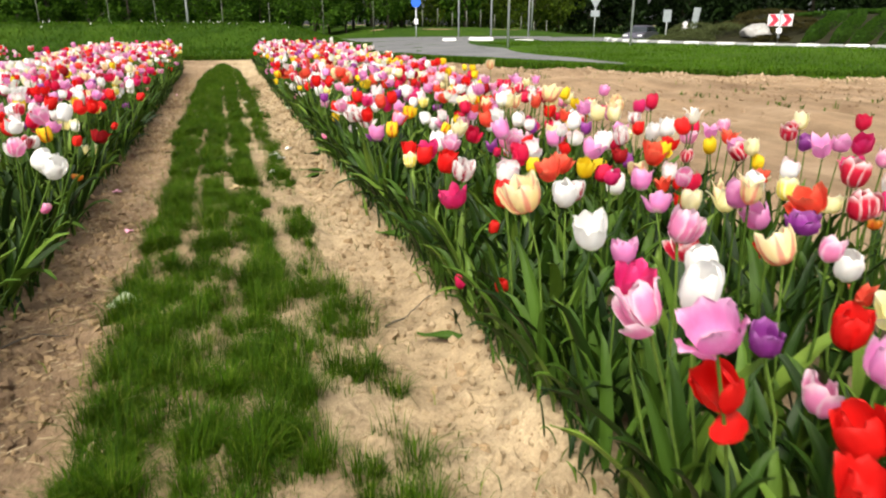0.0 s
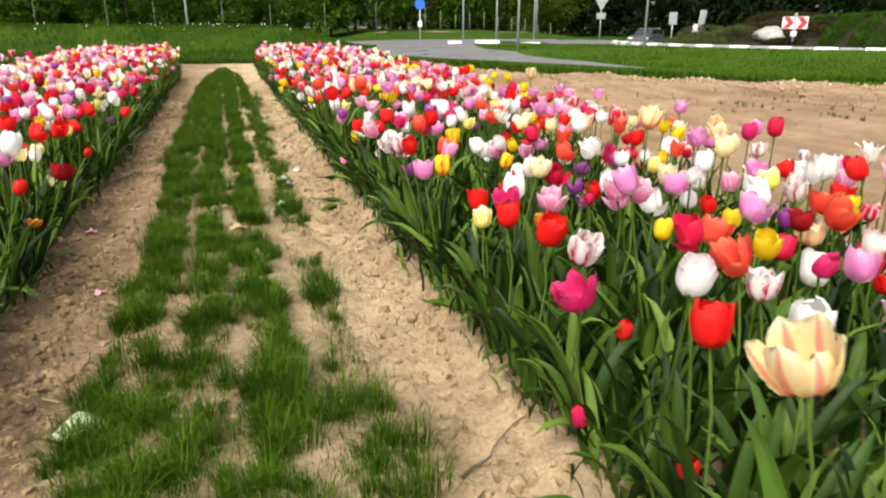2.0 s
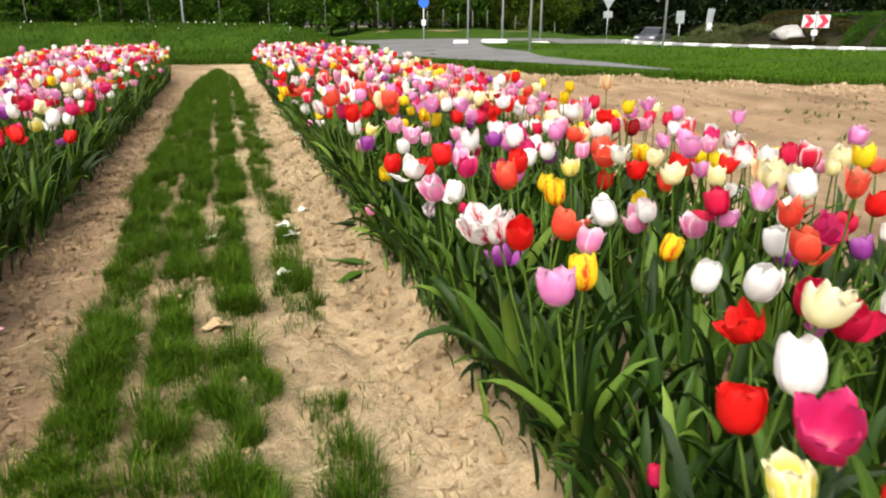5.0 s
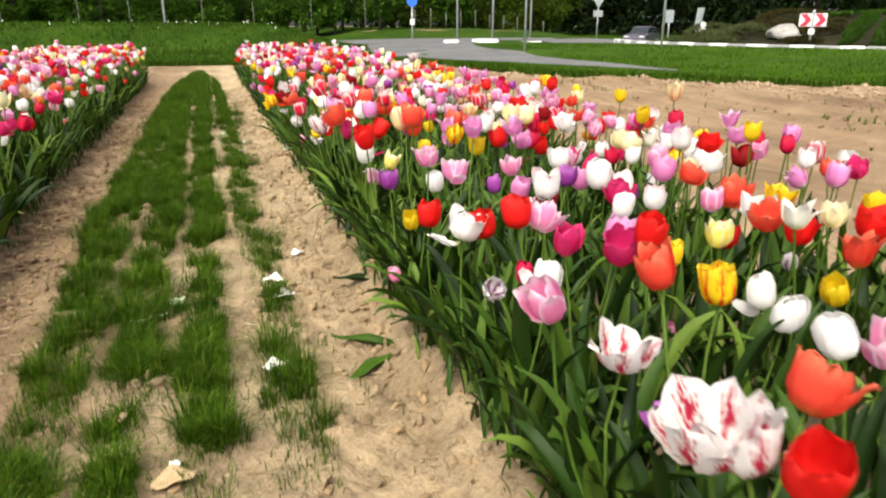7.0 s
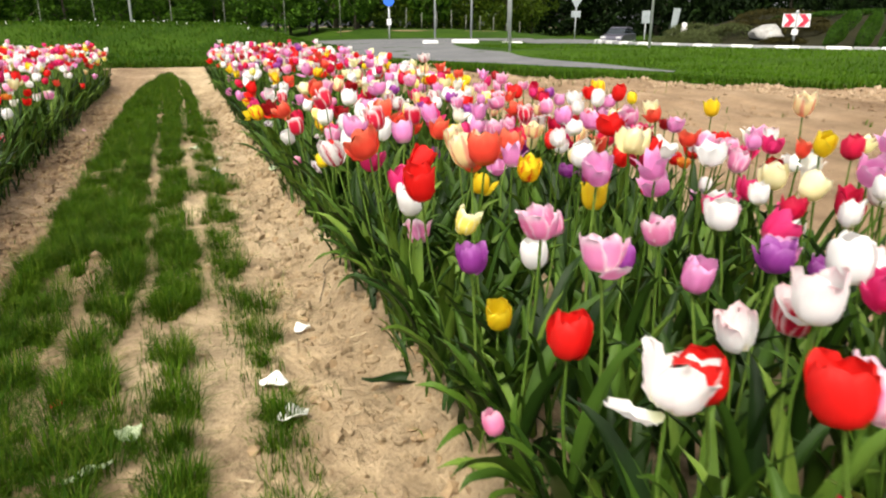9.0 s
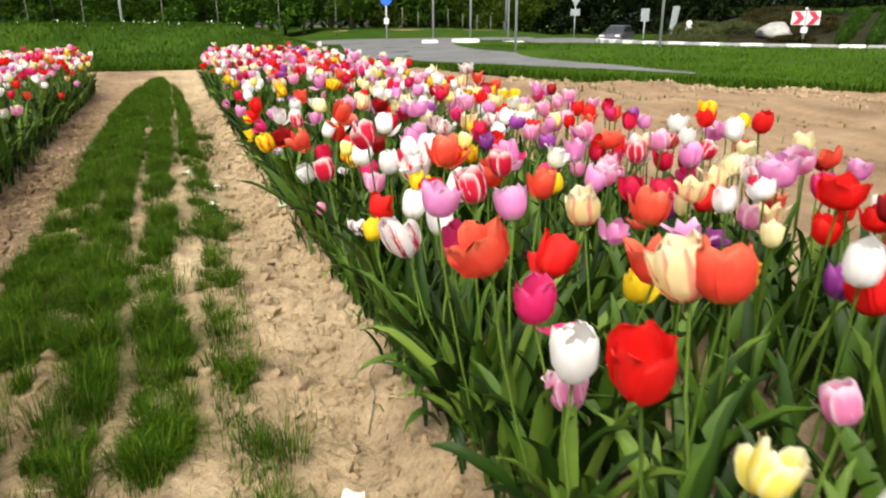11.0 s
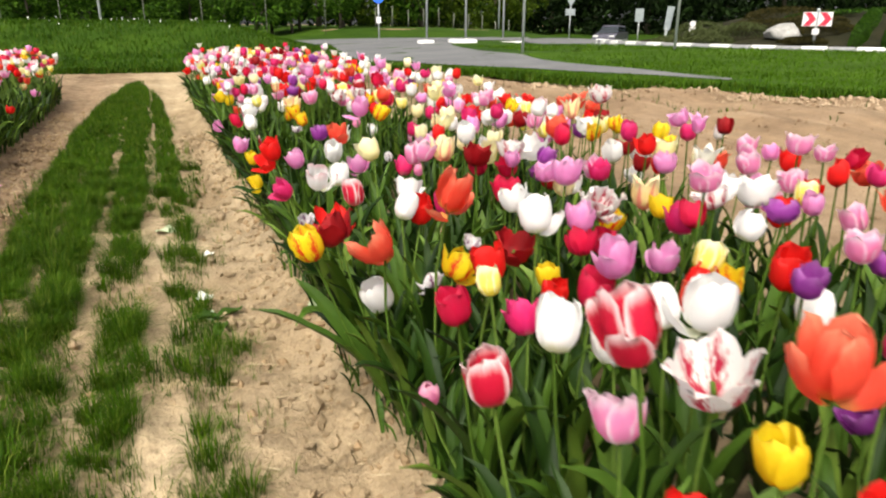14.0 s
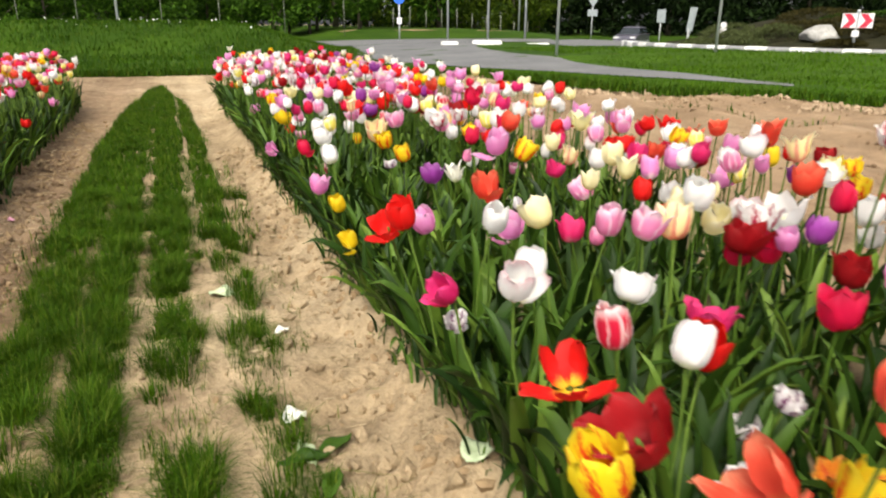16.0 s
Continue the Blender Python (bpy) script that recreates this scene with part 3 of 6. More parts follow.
def crown_points(n, lumps, seed):
    """Points near the skins of several overlapping lumps, with gaps between."""
    r = np.random.default_rng(seed)
    out = []
    wts = np.array([l[3] * l[3] for l in lumps])
    for l, k in zip(lumps, (wts / wts.sum() * n).astype(int)):
        d = r.normal(size=(k, 3))
        d /= np.linalg.norm(d, axis=1)[:, None]
        rad = l[3] * (0.55 + 0.5 * r.random(k) ** 0.5) * (1 + 0.25 * vnoise(d[:, 0] * 3 + seed, d[:, 2] * 3, seed))
        out.append(np.array(l[:3]) + d * rad[:, None] * np.array([1, 1, 0.9]))
    return np.concatenate(out)


def tree(height, spread, bole, leaves, size, mat, seed, label):
    """Tapered trunk with limbs, and a crown of many small leaf clumps."""
    r = random.Random(seed)
    top = new("tree")
    bm = bmesh.new()
    limbs = []
    bmesh.ops.create_cone(bm, cap_ends=True, segments=8, radius1=0.035 * height * 0.55, radius2=0.02, depth=height * 0.8, matrix=pose(0, 0, height * 0.4))
    for i in range(7):
        a, z = i * 2.4 + r.random(), bole + (height * 0.75 - bole) * i / 7
        ln = spread * r.uniform(0.6, 0.95)
        m = pose(0, 0, z, 0, 0, math.degrees(a)) @ pose(0, 0, 0, 0, r.uniform(45, 65), 0)
        bmesh.ops.create_cone(bm, cap_ends=True, segments=5, radius1=0.012 * height * 0.5, radius2=0.008, depth=ln, matrix=m @ Matrix.Translation((0, 0, ln / 2)))
        limbs.append(m @ Vector((0, 0, ln)))
    part("trunk", bm_mesh("trunk", bm, BARK, True), top)
    lumps = [(p.x * 0.8, p.y * 0.8, p.z, spread * r.uniform(0.38, 0.6)) for p in limbs]
    lumps += [(r.uniform(-.5, .5) * spread, r.uniform(-.5, .5) * spread, z, spread * 0.55) for z in (bole + spread * 0.45, bole + (height - bole) * 0.5, height - spread * 0.5)]
    v, f = leaf_quads(crown_points(leaves, lumps, seed), size, 0.35, seed)
    part("crown", np_mesh("crown", v, f, [mat], smooth=False), top)
    return tagged(top, label, "tree")


def grove(kinds, places, group):
    """Plants the kinds by turns at the places."""
    used = set()
    for i, (x, y, k, turn) in enumerate(places):
        src = kinds[i % len(kinds)]
        m = pose(x, y, ground_z(x, y) - 0.05, 0, 0, turn)
        if id(src) in used:
            ob = copy_thing(src, m @ Matrix.Scale(1, 4))
            ob.scale = (k, k, k)
        else:
            used.add(id(src))
            src.matrix_world = m
            ob = src
        ob["group"] = group


orchard = [tree(5.0, 1.65, 0.7, 4200, 0.19, LEAF_DARK, 20 + i, "dense dark-green orchard tree in spring leaf") for i in range(3)]
places = []
for row, (y0, off) in enumerate(((47.0, 0.0), (50.5, 1.1))):
    for i in range(24):
        places.append((-40 + off + i * 2.2 + rnd.uniform(-.4, .4), y0 + rnd.uniform(-.5, .5), rnd.uniform(0.9, 1.15), rnd.uniform(0, 360)))
grove(orchard, places, "orchard trees in rows")
wood = [tree(11, 3.2, 0.8, 2600, 0.5, LEAF_DARK, 40 + i, "tall broadleaved tree at the wood's edge") for i in range(2)]
grove(wood, [(-48 + i * 4.6 + rnd.uniform(-1, 1), 62 + rnd.uniform(-2, 3), rnd.uniform(0.9, 1.2), rnd.uniform(0, 360)) for i in range(16)], "trees of the wood behind")
lime = [tree(10, 2.9, 0.9, 2600, 0.42, LEAF_LIME, 50 + i, "yellow-green broadleaved tree in fresh leaf") for i in range(2)]
grove(lime, [(22 + i * 2.6 + rnd.uniform(-.8, .8), 74 - i * 0.9 + rnd.uniform(-2, 2), rnd.uniform(0.85, 1.1), rnd.uniform(0, 360)) for i in range(7)] + [(27.5, 60, 0.75, 20), (30.5, 61, 0.8, 80)], "fresh green trees by the road")
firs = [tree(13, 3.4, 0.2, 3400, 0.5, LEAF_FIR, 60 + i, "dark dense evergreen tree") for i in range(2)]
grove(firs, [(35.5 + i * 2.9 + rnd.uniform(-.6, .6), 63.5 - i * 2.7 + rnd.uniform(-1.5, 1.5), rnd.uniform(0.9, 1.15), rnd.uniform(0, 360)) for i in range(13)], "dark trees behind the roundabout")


def foliage_mass(name, path, depth, height, n, size, mat, seed, label):
    """A long wild belt of foliage that nobody could count."""
    r = np.random.default_rng(seed)
    p = np.array(path, float)
    s = np.concatenate([[0], np.cumsum(np.hypot(*np.diff(p, axis=0).T))])
    q = r.uniform(0, s[-1], n)
    x = np.interp(q, s, p[:, 0]) + r.normal(0, depth, n)
    y = np.interp(q, s, p[:, 1]) + r.normal(0, depth, n)
    z = r.random(n) ** 0.9 * height * (1 + 0.25 * vnoise(x * 0.25, y * 0.25, seed)) + 0.1
    v, f = leaf_quads(np.stack([x, y, z + terrain(x, y)], -1), size, 0.4, seed)
    return tagged(new(name, np_mesh(name, v, f, [mat], smooth=False)), label, "woodland", kind="stuff")


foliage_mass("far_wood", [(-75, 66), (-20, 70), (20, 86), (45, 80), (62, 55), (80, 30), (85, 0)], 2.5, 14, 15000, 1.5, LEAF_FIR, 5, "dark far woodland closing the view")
foliage_mass("undergrowth", [(14, 62), (22, 64), (28, 62)], 1.6, 1.9, 1800, 0.38, LEAF_LIME, 6, "bushy green undergrowth by the road")


def shrub_mesh(sx, sy, sz, n, size, mat, seed, square=1.0):
    """A clipped or mounded shrub: leaf clumps over a lumpy rounded body."""
    r = np.random.default_rng(seed)
    d = r.normal(size=(n, 3))
    d[:, 2] = np.abs(d[:, 2])
    d /= np.linalg.norm(d, axis=1)[:, None]
    d = np.sign(d) * np.abs(d) ** square
    d *= (0.9 + 0.16 * r.random(n) + 0.1 * vnoise(d[:, 0] * 4 + seed, d[:, 1] * 4, seed))[:, None]
    p = d * np.array([sx, sy, sz])
    v, f = leaf_quads(p, size, 0.35, seed)
    return np_mesh("foliage", v, f, [mat], smooth=False)


def shrub(name, x, y, turn, sx, sy, sz, n, size, mat, seed, label, square=1.0, group="", lie=0):
    ob = new(name, shrub_mesh(sx, sy, sz, n, size, mat, seed, square))
    c, s = sx * math.cos(radians(turn)) * lie, sx * math.sin(radians(turn)) * lie
    rise = math.degrees(math.atan2(float(island_z(x + c, y + s)) - float(island_z(x - c, y - s)), 2 * sx)) if lie else 0
    ob.matrix_world = pose(x, y, float(island_z(x, y)) - 0.12, 0, 0, turn) @ pose(0, 0, 0, 0, -rise, 0)
    return tagged(ob, label, "shrub", group)


for i in range(8):
    shrub("clipped_hedge", 24.0 + 0.42 * i, 23.5 - 0.8 * i, 30 + 3 * math.sin(i * 2.0), 2.5 + 0.12 * i, 0.24, 0.62, 8000, 0.06, LEAF_HEDGE, 70 + i, "clipped green hedge band on the island", 0.7, "clipped hedge bands", 1)
shrub("clipped_hedge", 26.6, 25.6, -50, 2.6, 0.42, 0.3, 9000, 0.085, LEAF_HEDGE, 79, "clipped green hedge band across the island", 0.6, "clipped hedge bands", 1)
for i, (x, y, s, h) in enumerate(((23.9, 24.9, 1.2, 0.35), (24.6, 26.2, 1.5, 0.4), (23.6, 27.6, 1.5, 0.42), (25.5, 28.2, 1.8, 0.45), (22.3, 24.6, 0.9, 0.22))):
    shrub("heath_shrub", x, y, 20 * i, s, s * 0.9, h, 3200, 0.09, LEAF_BROWN, 80 + i, "brownish low heather shrub on the island", 0.9, "heather shrubs")
for i, (x, y, s, h) in enumerate(((20.7, 27.6, 1.0, 0.5), (21.4, 28.6, 1.1, 0.6), (22.3, 27.4, 1.0, 0.6), (20.2, 29.2, 1.0, 0.45), (22.4, 29.9, 1.3, 0.7))):
    shrub("lavender_shrub", x, y, 33 * i, s, s * 0.9, h, 2600, 0.08, LEAF_GREY, 90 + i, "greyish silver-leaved low shrub", 0.9, "silver shrubs")


# ---- parked-looking grey car on the far road ----
def car():
    top = tagged(new("car"), "silver-grey estate car on the far road", "car")
    paint, nt, b = material("car_paint", 0.3, 0.5)
    b.inputs["Base Color"].default_value, b.inputs["Metallic"].default_value = (0.10, 0.095, 0.125, 1), 0.3
    glass, nt, b = material("car_glass", 0.05, 0.6)
    b.inputs["Base Color"].default_value = (0.02, 0.025, 0.03, 1)
    rubber, nt, b = material("tyre_rubber", 0.85, 0.2)
    b.inputs["Base Color"].default_value = (0.02, 0.02, 0.02, 1)
    lamp, nt, b = material("lamp_lens", 0.15, 0.6)
    b.inputs["Base Color"].default_value = (0.7, 0.7, 0.7, 1)

    def hull(profile, half, pinch, mat, name):
        bm = bmesh.new()
        rings = []
        for s in (-1, -0.9, 0.9, 1):
            w = half * s
            k = 0.93 if abs(s) == 1 else 1.0
            rings.append([bm.verts.new((x * (0.985 if k < 1 else 1), w * (1 - pinch * max(0, (z - 0.85)) * 1.2), 0.55 + (z - 0.55) * (k if z > 0.6 else 1))) for x, z in profile])
        n = len(profile)
        for a, b2 in zip(rings, rings[1:]):
            for i in range(n):
                bm.faces.new((a[i], a[(i + 1) % n], b2[(i + 1) % n], b2[i]))
        bm.faces.new(rings[0][::-1])
        bm.faces.new(rings[-1])
        bmesh.ops.recalc_face_normals(bm, faces=bm.faces)
        return part(name, bm_mesh(name, bm, mat, False), top)
    hull([(-2.2, 0.3), (-2.25, 0.6), (-2.15, 0.95), (-1.0, 0.98), (0.9, 0.95), (1.9, 0.8), (2.2, 0.62), (2.22, 0.32)], 0.87, 0, paint, "body")
    hull([(-2.1, 0.93), (-1.85, 1.36), (-0.4, 1.45), (0.25, 1.4), (1.05, 0.93)], 0.8, 0.25, glass, "glasshouse")
    hull([(-1.9, 1.36), (-1.8, 1.43), (-0.4, 1.49), (0.2, 1.45), (0.32, 1.38), (-0.4, 1.42)], 0.7, 0.1, paint, "roof")
    for x in (-1.35, 1.35):
        for y in (-0.78, 0.78):
            bm = tube(0.32, 0.32, 0.2, 20)
            bmesh.ops.bevel(bm, geom=[e for e in bm.edges if abs(e.verts[0].co.z - e.verts[1].co.z) < 1e-4], offset=0.03, segments=2, affect="EDGES")
            bmesh.ops.rotate(bm, cent=(0, 0, 0.1), matrix=Matrix.Rotation(radians(90), 3, "X"), verts=bm.verts)
            w = part("wheel", bm_mesh("wheel", bm, rubber, True), top, "", pose(x, y, 0.22))
            bm = tube(0.2, 0.18, 0.23, 14)
            bmesh.ops.rotate(bm, cent=(0, 0, 0.115), matrix=Matrix.Rotation(radians(90), 3, "X"), verts=bm.verts)
            part("rim", bm_mesh("rim", bm, STEEL, True), w, "", pose(0, 0, -0.015))
    for y in (-0.6, 0.6):
        part("headlight", bm_mesh("headlight", box(0.08, 0.4, 0.14, 0.03), lamp), top, "clear headlight", pose(2.12, y, 0.62))
        part("tail_light", bm_mesh("tail_light", box(0.06, 0.2, 0.3, 0.02), SIGN_RED), top, "red tail light", pose(-2.2, y * 1.2, 0.65))
    return top


grey_car = car()
grey_car.matrix_world = pose(33.6, 52.0, ground_z(33.6, 52.0) + 0.06, 0, 0, 220)


# flowers that stand out, stretch by stretch: where each head is, by variety
HEADS_BACK_0 = {
    "white": [(1.24, 0.97, 0.46)],
}
HEADS_BACK_1 = {
    "crimrim": [(1.35, 1.05, 0.56), (1.46, 1.15, 0.53), (1.62, 1.28, 0.57)],
    "purple": [(1.25, 1.11, 0.52)],
    "mauve": [(1.17, 1.15, 0.53), (1.18, 1.57, 0.46), (1.81, 1.63, 0.58), (1.67, 1.86, 0.55)],
    "coral": [(1.29, 1.19, 0.55), (1.43, 1.98, 0.51)],
    "white": [(1.31, 1.32, 0.55), (1.43, 1.46, 0.51), (1.16, 1.77, 0.47)],
    "creamlily": [(1.21, 1.32, 0.52)],
    "cream": [(1.31, 1.59, 0.45)],
    "whitepink": [(1.66, 1.65, 0.51)],
    "crimson": [(1.36, 1.7, 0.48), (1.18, 1.89, 0.48)],
    "yellow": [(1.09, 1.84, 0.51), (1.9, 2, 0.45)],
}
HEADS_BACK_2 = {
    "coral": [(1.07, 2, 0.5), (1.49, 2.1, 0.51)],
    "yellow": [(1.73, 2, 0.53), (1.51, 2.01, 0.52), (1.4, 2.38, 0.4), (1.57, 2.98, 0.47)],
    "mauve": [(1.21, 2.03, 0.54), (1.83, 2.17, 0.55), (1.26, 2.41, 0.52)],
    "creampink": [(1.41, 2.04, 0.45), (1.46, 2.8, 0.65)],
    "purple": [(1.44, 2.16, 0.46), (1.14, 2.77, 0.44)],
    "whitepink": [(1.12, 2.29, 0.5), (1.43, 2.5, 0.49)],
    "white": [(1.72, 2.32, 0.55), (1.26, 2.75, 0.44), (1.66, 2.97, 0.51)],
    "pink": [(1.12, 2.45, 0.47), (1.24, 2.63, 0.47)],
    "cream": [(1.31, 2.5, 0.52), (1.73, 2.78, 0.55)],
    "crimrim": [(1.59, 2.81, 0.53)],
    "red": [(1.26, 2.83, 0.39)],
    "lemon": [(1.51, 2.88, 0.46)],
}
HEADS_BACK_3 = {
    "purple": [(1.44, 3, 0.46)],
    "hot": [(2.03, 3.01, 0.55), (1.49, 3.16, 0.46)],
    "creampink": [(1.89, 3.01, 0.55), (1.49, 3.43, 0.55)],
    "white": [(1.24, 3.05, 0.48), (1.76, 3.14, 0.48), (1.49, 3.23, 0.47), (1.09, 3.55, 0.43), (1.19, 3.7, 0.4)],
    "red": [(1.56, 3.1, 0.53), (1.47, 3.73, 0.52)],
    "mauve": [(2.13, 3.12, 0.54), (1.29, 3.18, 0.55), (2.32, 3.85, 0.55)],
    "crimson": [(1.13, 3.12, 0.56), (1.75, 3.58, 0.55)],
    "pink": [(1.16, 3.22, 0.48)],
    "cream": [(1.4, 3.28, 0.57), (1.91, 3.52, 0.55)],
    "crimrim": [(1.65, 3.45, 0.58)],
    "yellow": [(1.28, 3.57, 0.44), (1.53, 3.66, 0.53), (1.68, 3.87, 0.5)],
    "coral": [(1.38, 3.66, 0.48), (1.22, 3.75, 0.55), (1.32, 3.99, 0.53)],
    "violetwhite": [(1.46, 3.89, 0.37)],
    "pinkbud": [(1.16, 3.95, 0.21)],
}
HEADS_BACK_4 = {
    "red": [(1.41, 4.07, 0.39)],
    "white": [(1.13, 4.14, 0.48), (1.48, 4.26, 0.55), (1.66, 4.47, 0.5), (1.19, 4.59, 0.52), (1.71, 4.64, 0.51)],
    "hot": [(1.94, 4.15, 0.52), (1.24, 4.52, 0.51), (1.69, 4.98, 0.44)],
    "whitepink": [(1.22, 4.27, 0.5)],
    "purple": [(1.08, 4.34, 0.52), (1.39, 4.48, 0.4)],
    "yellow": [(1.47, 4.41, 0.53), (1.75, 4.69, 0.54)],
    "mauve": [(1.16, 4.42, 0.49), (1.73, 4.45, 0.59), (1.98, 4.48, 0.57), (1.58, 4.59, 0.58)],
    "cream": [(1.48, 4.62, 0.55), (1.57, 4.79, 0.53)],
    "pink": [(1.24, 4.65, 0.5)],
    "crimson": [(1.62, 4.67, 0.48), (1.2, 4.86, 0.54)],
}
HEADS_BACK_5 = {
    "violetwhite": [(1.5, 5, 0.47)],
    "mauve": [(2.19, 5, 0.55), (2.04, 5.37, 0.53), (1.47, 5.45, 0.6), (1.11, 5.69, 0.56), (1.22, 5.76, 0.41), (1.57, 5.88, 0.55), (1.29, 5.99, 0.56)],
    "red": [(1.37, 5, 0.48), (1.53, 5.28, 0.53), (1.83, 5.47, 0.47)],
    "creamlily": [(2.39, 5.23, 0.5)],
    "creampink": [(2.06, 5.2, 0.645), (1.57, 5.82, 0.49)],
    "white": [(1.61, 5.33, 0.51), (1.88, 5.38, 0.49)],
    "orange": [(1.73, 5.35, 0.45)],
    "hot": [(1.63, 5.53, 0.53), (1.62, 5.98, 0.47)],
    "corallily": [(1.17, 5.55, 0.52)],
    "pink": [(1.47, 5.56, 0.47), (1.69, 5.61, 0.58)],
    "yellow": [(2.04, 5.63, 0.59), (1.14, 5.79, 0.46)],
    "purple": [(1.42, 5.64, 0.4)],
    "crimson": [(1.27, 5.67, 0.52), (1.33, 5.8, 0.49)],
    "flame": [(1.69, 5.77, 0.52)],
    "cream": [(1.63, 5.84, 0.53)],
    "crimrim": [(1.47, 5.99, 0.55)],
}
HEADS_BACK_6 = {
    "yellow": [(2.28, 6.37, 0.55)],
    "crimson": [(1.67, 6.02, 0.43), (1.73, 6.14, 0.48)],
    "pink": [(1.59, 6.05, 0.57), (1.31, 6.41, 0.56), (1.77, 6.75, 0.47)],
    "mauve": [(1.1, 6.09, 0.56), (2.06, 6.72, 0.52), (1.19, 6.72, 0.46), (1.1, 6.89, 0.51)],
    "hot": [(1.26, 6.14, 0.47), (1.13, 6.19, 0.52), (1.76, 6.49, 0.42), (1.36, 6.89, 0.49)],
    "coral": [(1.54, 6.23, 0.55), (1.06, 6.49, 0.48), (2.01, 6.87, 0.54)],
    "purple": [(1.18, 6.24, 0.37), (1.36, 6.38, 0.53)],
    "flame": [(1.69, 6.28, 0.49)],
    "white": [(1.22, 6.38, 0.47), (1.52, 6.83, 0.55)],
    "red": [(1.22, 6.45, 0.52), (1.66, 6.51, 0.48), (1.83, 6.54, 0.46), (1.12, 6.56, 0.48), (1.48, 6.7, 0.52), (1.87, 6.88, 0.55), (1.5, 6.92, 0.54)],
    "yellowflame": [(1.16, 6.52, 0.48)],
    "lemon": [(1.67, 6.78, 0.54)],
}
HEADS_BACK_7 = {
    "mauve": [(1.15, 7.04, 0.58), (1.94, 7.46, 0.6), (2.29, 7.96, 0.55)],
    "flame": [(1.25, 7.04, 0.5), (1.3, 7.58, 0.54)],
    "red": [(1.96, 7.1, 0.54), (1.64, 7.31, 0.52)],
    "yellowflame": [(1.36, 7.12, 0.41)],
    "pink": [(1.47, 7.35, 0.51)],
    "darkred": [(1.32, 7.35, 0.49)],
    "purple": [(1.33, 7.47, 0.53), (1.49, 7.67, 0.42)],
    "coral": [(1.52, 7.61, 0.59)],
    "white": [(1.41, 7.62, 0.54), (1.7, 7.65, 0.49), (1.88, 7.7, 0.47)],
    "cream": [(1.26, 7.67, 0.52)],
    "whitepink": [(1.4, 7.7, 0.51)],
    "creampink": [(1.64, 7.85, 0.62)],
    "pinkbud": [(1.08, 7.86, 0.44)],
    "yellow": [(1.98, 7.97, 0.52)],
}
HEADS_BACK_8 = {
    "lemon": [(2, 8.02, 0.53)],
    "white": [(1.41, 8.02, 0.48), (1.64, 8.22, 0.55), (1.43, 8.41, 0.51), (1.75, 8.46, 0.57), (1.95, 8.96, 0.56)],
    "mauve": [(1.36, 8.07, 0.55), (1.75, 8.14, 0.47), (1.92, 8.33, 0.55)],
    "coral": [(1.88, 8.15, 0.61), (2.15, 8.38, 0.55), (1.93, 8.53, 0.54), (2.13, 8.63, 0.55)],
    "creamlily": [(1.33, 8.36, 0.64)],
    "red": [(1.53, 8.38, 0.56)],
    "crimson": [(1.88, 8.59, 0.49)],
    "yellowflame": [(1.17, 8.81, 0.55), (2.01, 9.79, 0.55)],
    "cream": [(2.37, 10.02, 0.55), (2.2, 11.06, 0.62)],
}
HEADS_FRONT_0 = {
    "red": [(0.75, 0.46, 0.38), (0.81, 0.51, 0.42), (0.63, 0.59, 0.49), (0.98, 0.72, 0.46)],
    "mauve": [(0.89, 0.58, 0.48), (0.59, 0.58, 0.58)],
    "purple": [(0.75, 0.66, 0.5)],
    "pink": [(0.91, 0.68, 0.36), (0.57, 0.7, 0.56), (0.8, 0.96, 0.59)],
    "white": [(0.68, 0.74, 0.56), (0.74, 0.8, 0.57)],
    "hot": [(0.62, 0.83, 0.55)],
    "creampink": [(1.01, 0.91, 0.54)],
}
HEADS_FRONT_1 = {
    "white": [(0.71, 1.12, 0.54), (0.82, 1.45, 0.54)],
    "mauve": [(0.84, 1.19, 0.46)],
    "creampink": [(0.63, 1.27, 0.59)],
    "red": [(0.66, 1.47, 0.54)],
    "whitepink": [(0.71, 1.59, 0.57)],
    "coral": [(0.91, 1.71, 0.55)],
    "flame": [(0.99, 1.73, 0.47), (0.7, 1.94, 0.51)],
    "crimson": [(0.83, 1.75, 0.59)],
    "hot": [(0.66, 1.85, 0.45)],
    "redbud": [(0.8, 1.91, 0.32)],
}
HEADS_FRONT_2 = {
    "red": [(0.69, 2.08, 0.51), (0.67, 2.26, 0.5), (0.68, 2.5, 0.48), (0.9, 2.73, 0.47)],
    "mauve": [(0.91, 2.09, 0.61), (0.64, 2.92, 0.49)],
    "yellow": [(1.03, 2.12, 0.47)],
    "pink": [(0.96, 2.15, 0.57), (0.74, 2.16, 0.56), (1.02, 2.32, 0.53)],
    "orange": [(0.8, 2.32, 0.46)],
    "lemon": [(0.65, 2.38, 0.46)],
    "hot": [(0.74, 2.43, 0.49)],
    "white": [(0.8, 2.53, 0.5), (0.99, 2.83, 0.5), (1.01, 3, 0.44)],
    "cream": [(0.92, 2.63, 0.54)],
    "crimson": [(0.99, 2.64, 0.51), (1.04, 2.76, 0.49)],
    "crimbud": [(0.73, 2.71, 0.22)],
    "yellowflame": [(0.72, 2.97, 0.49)],
}
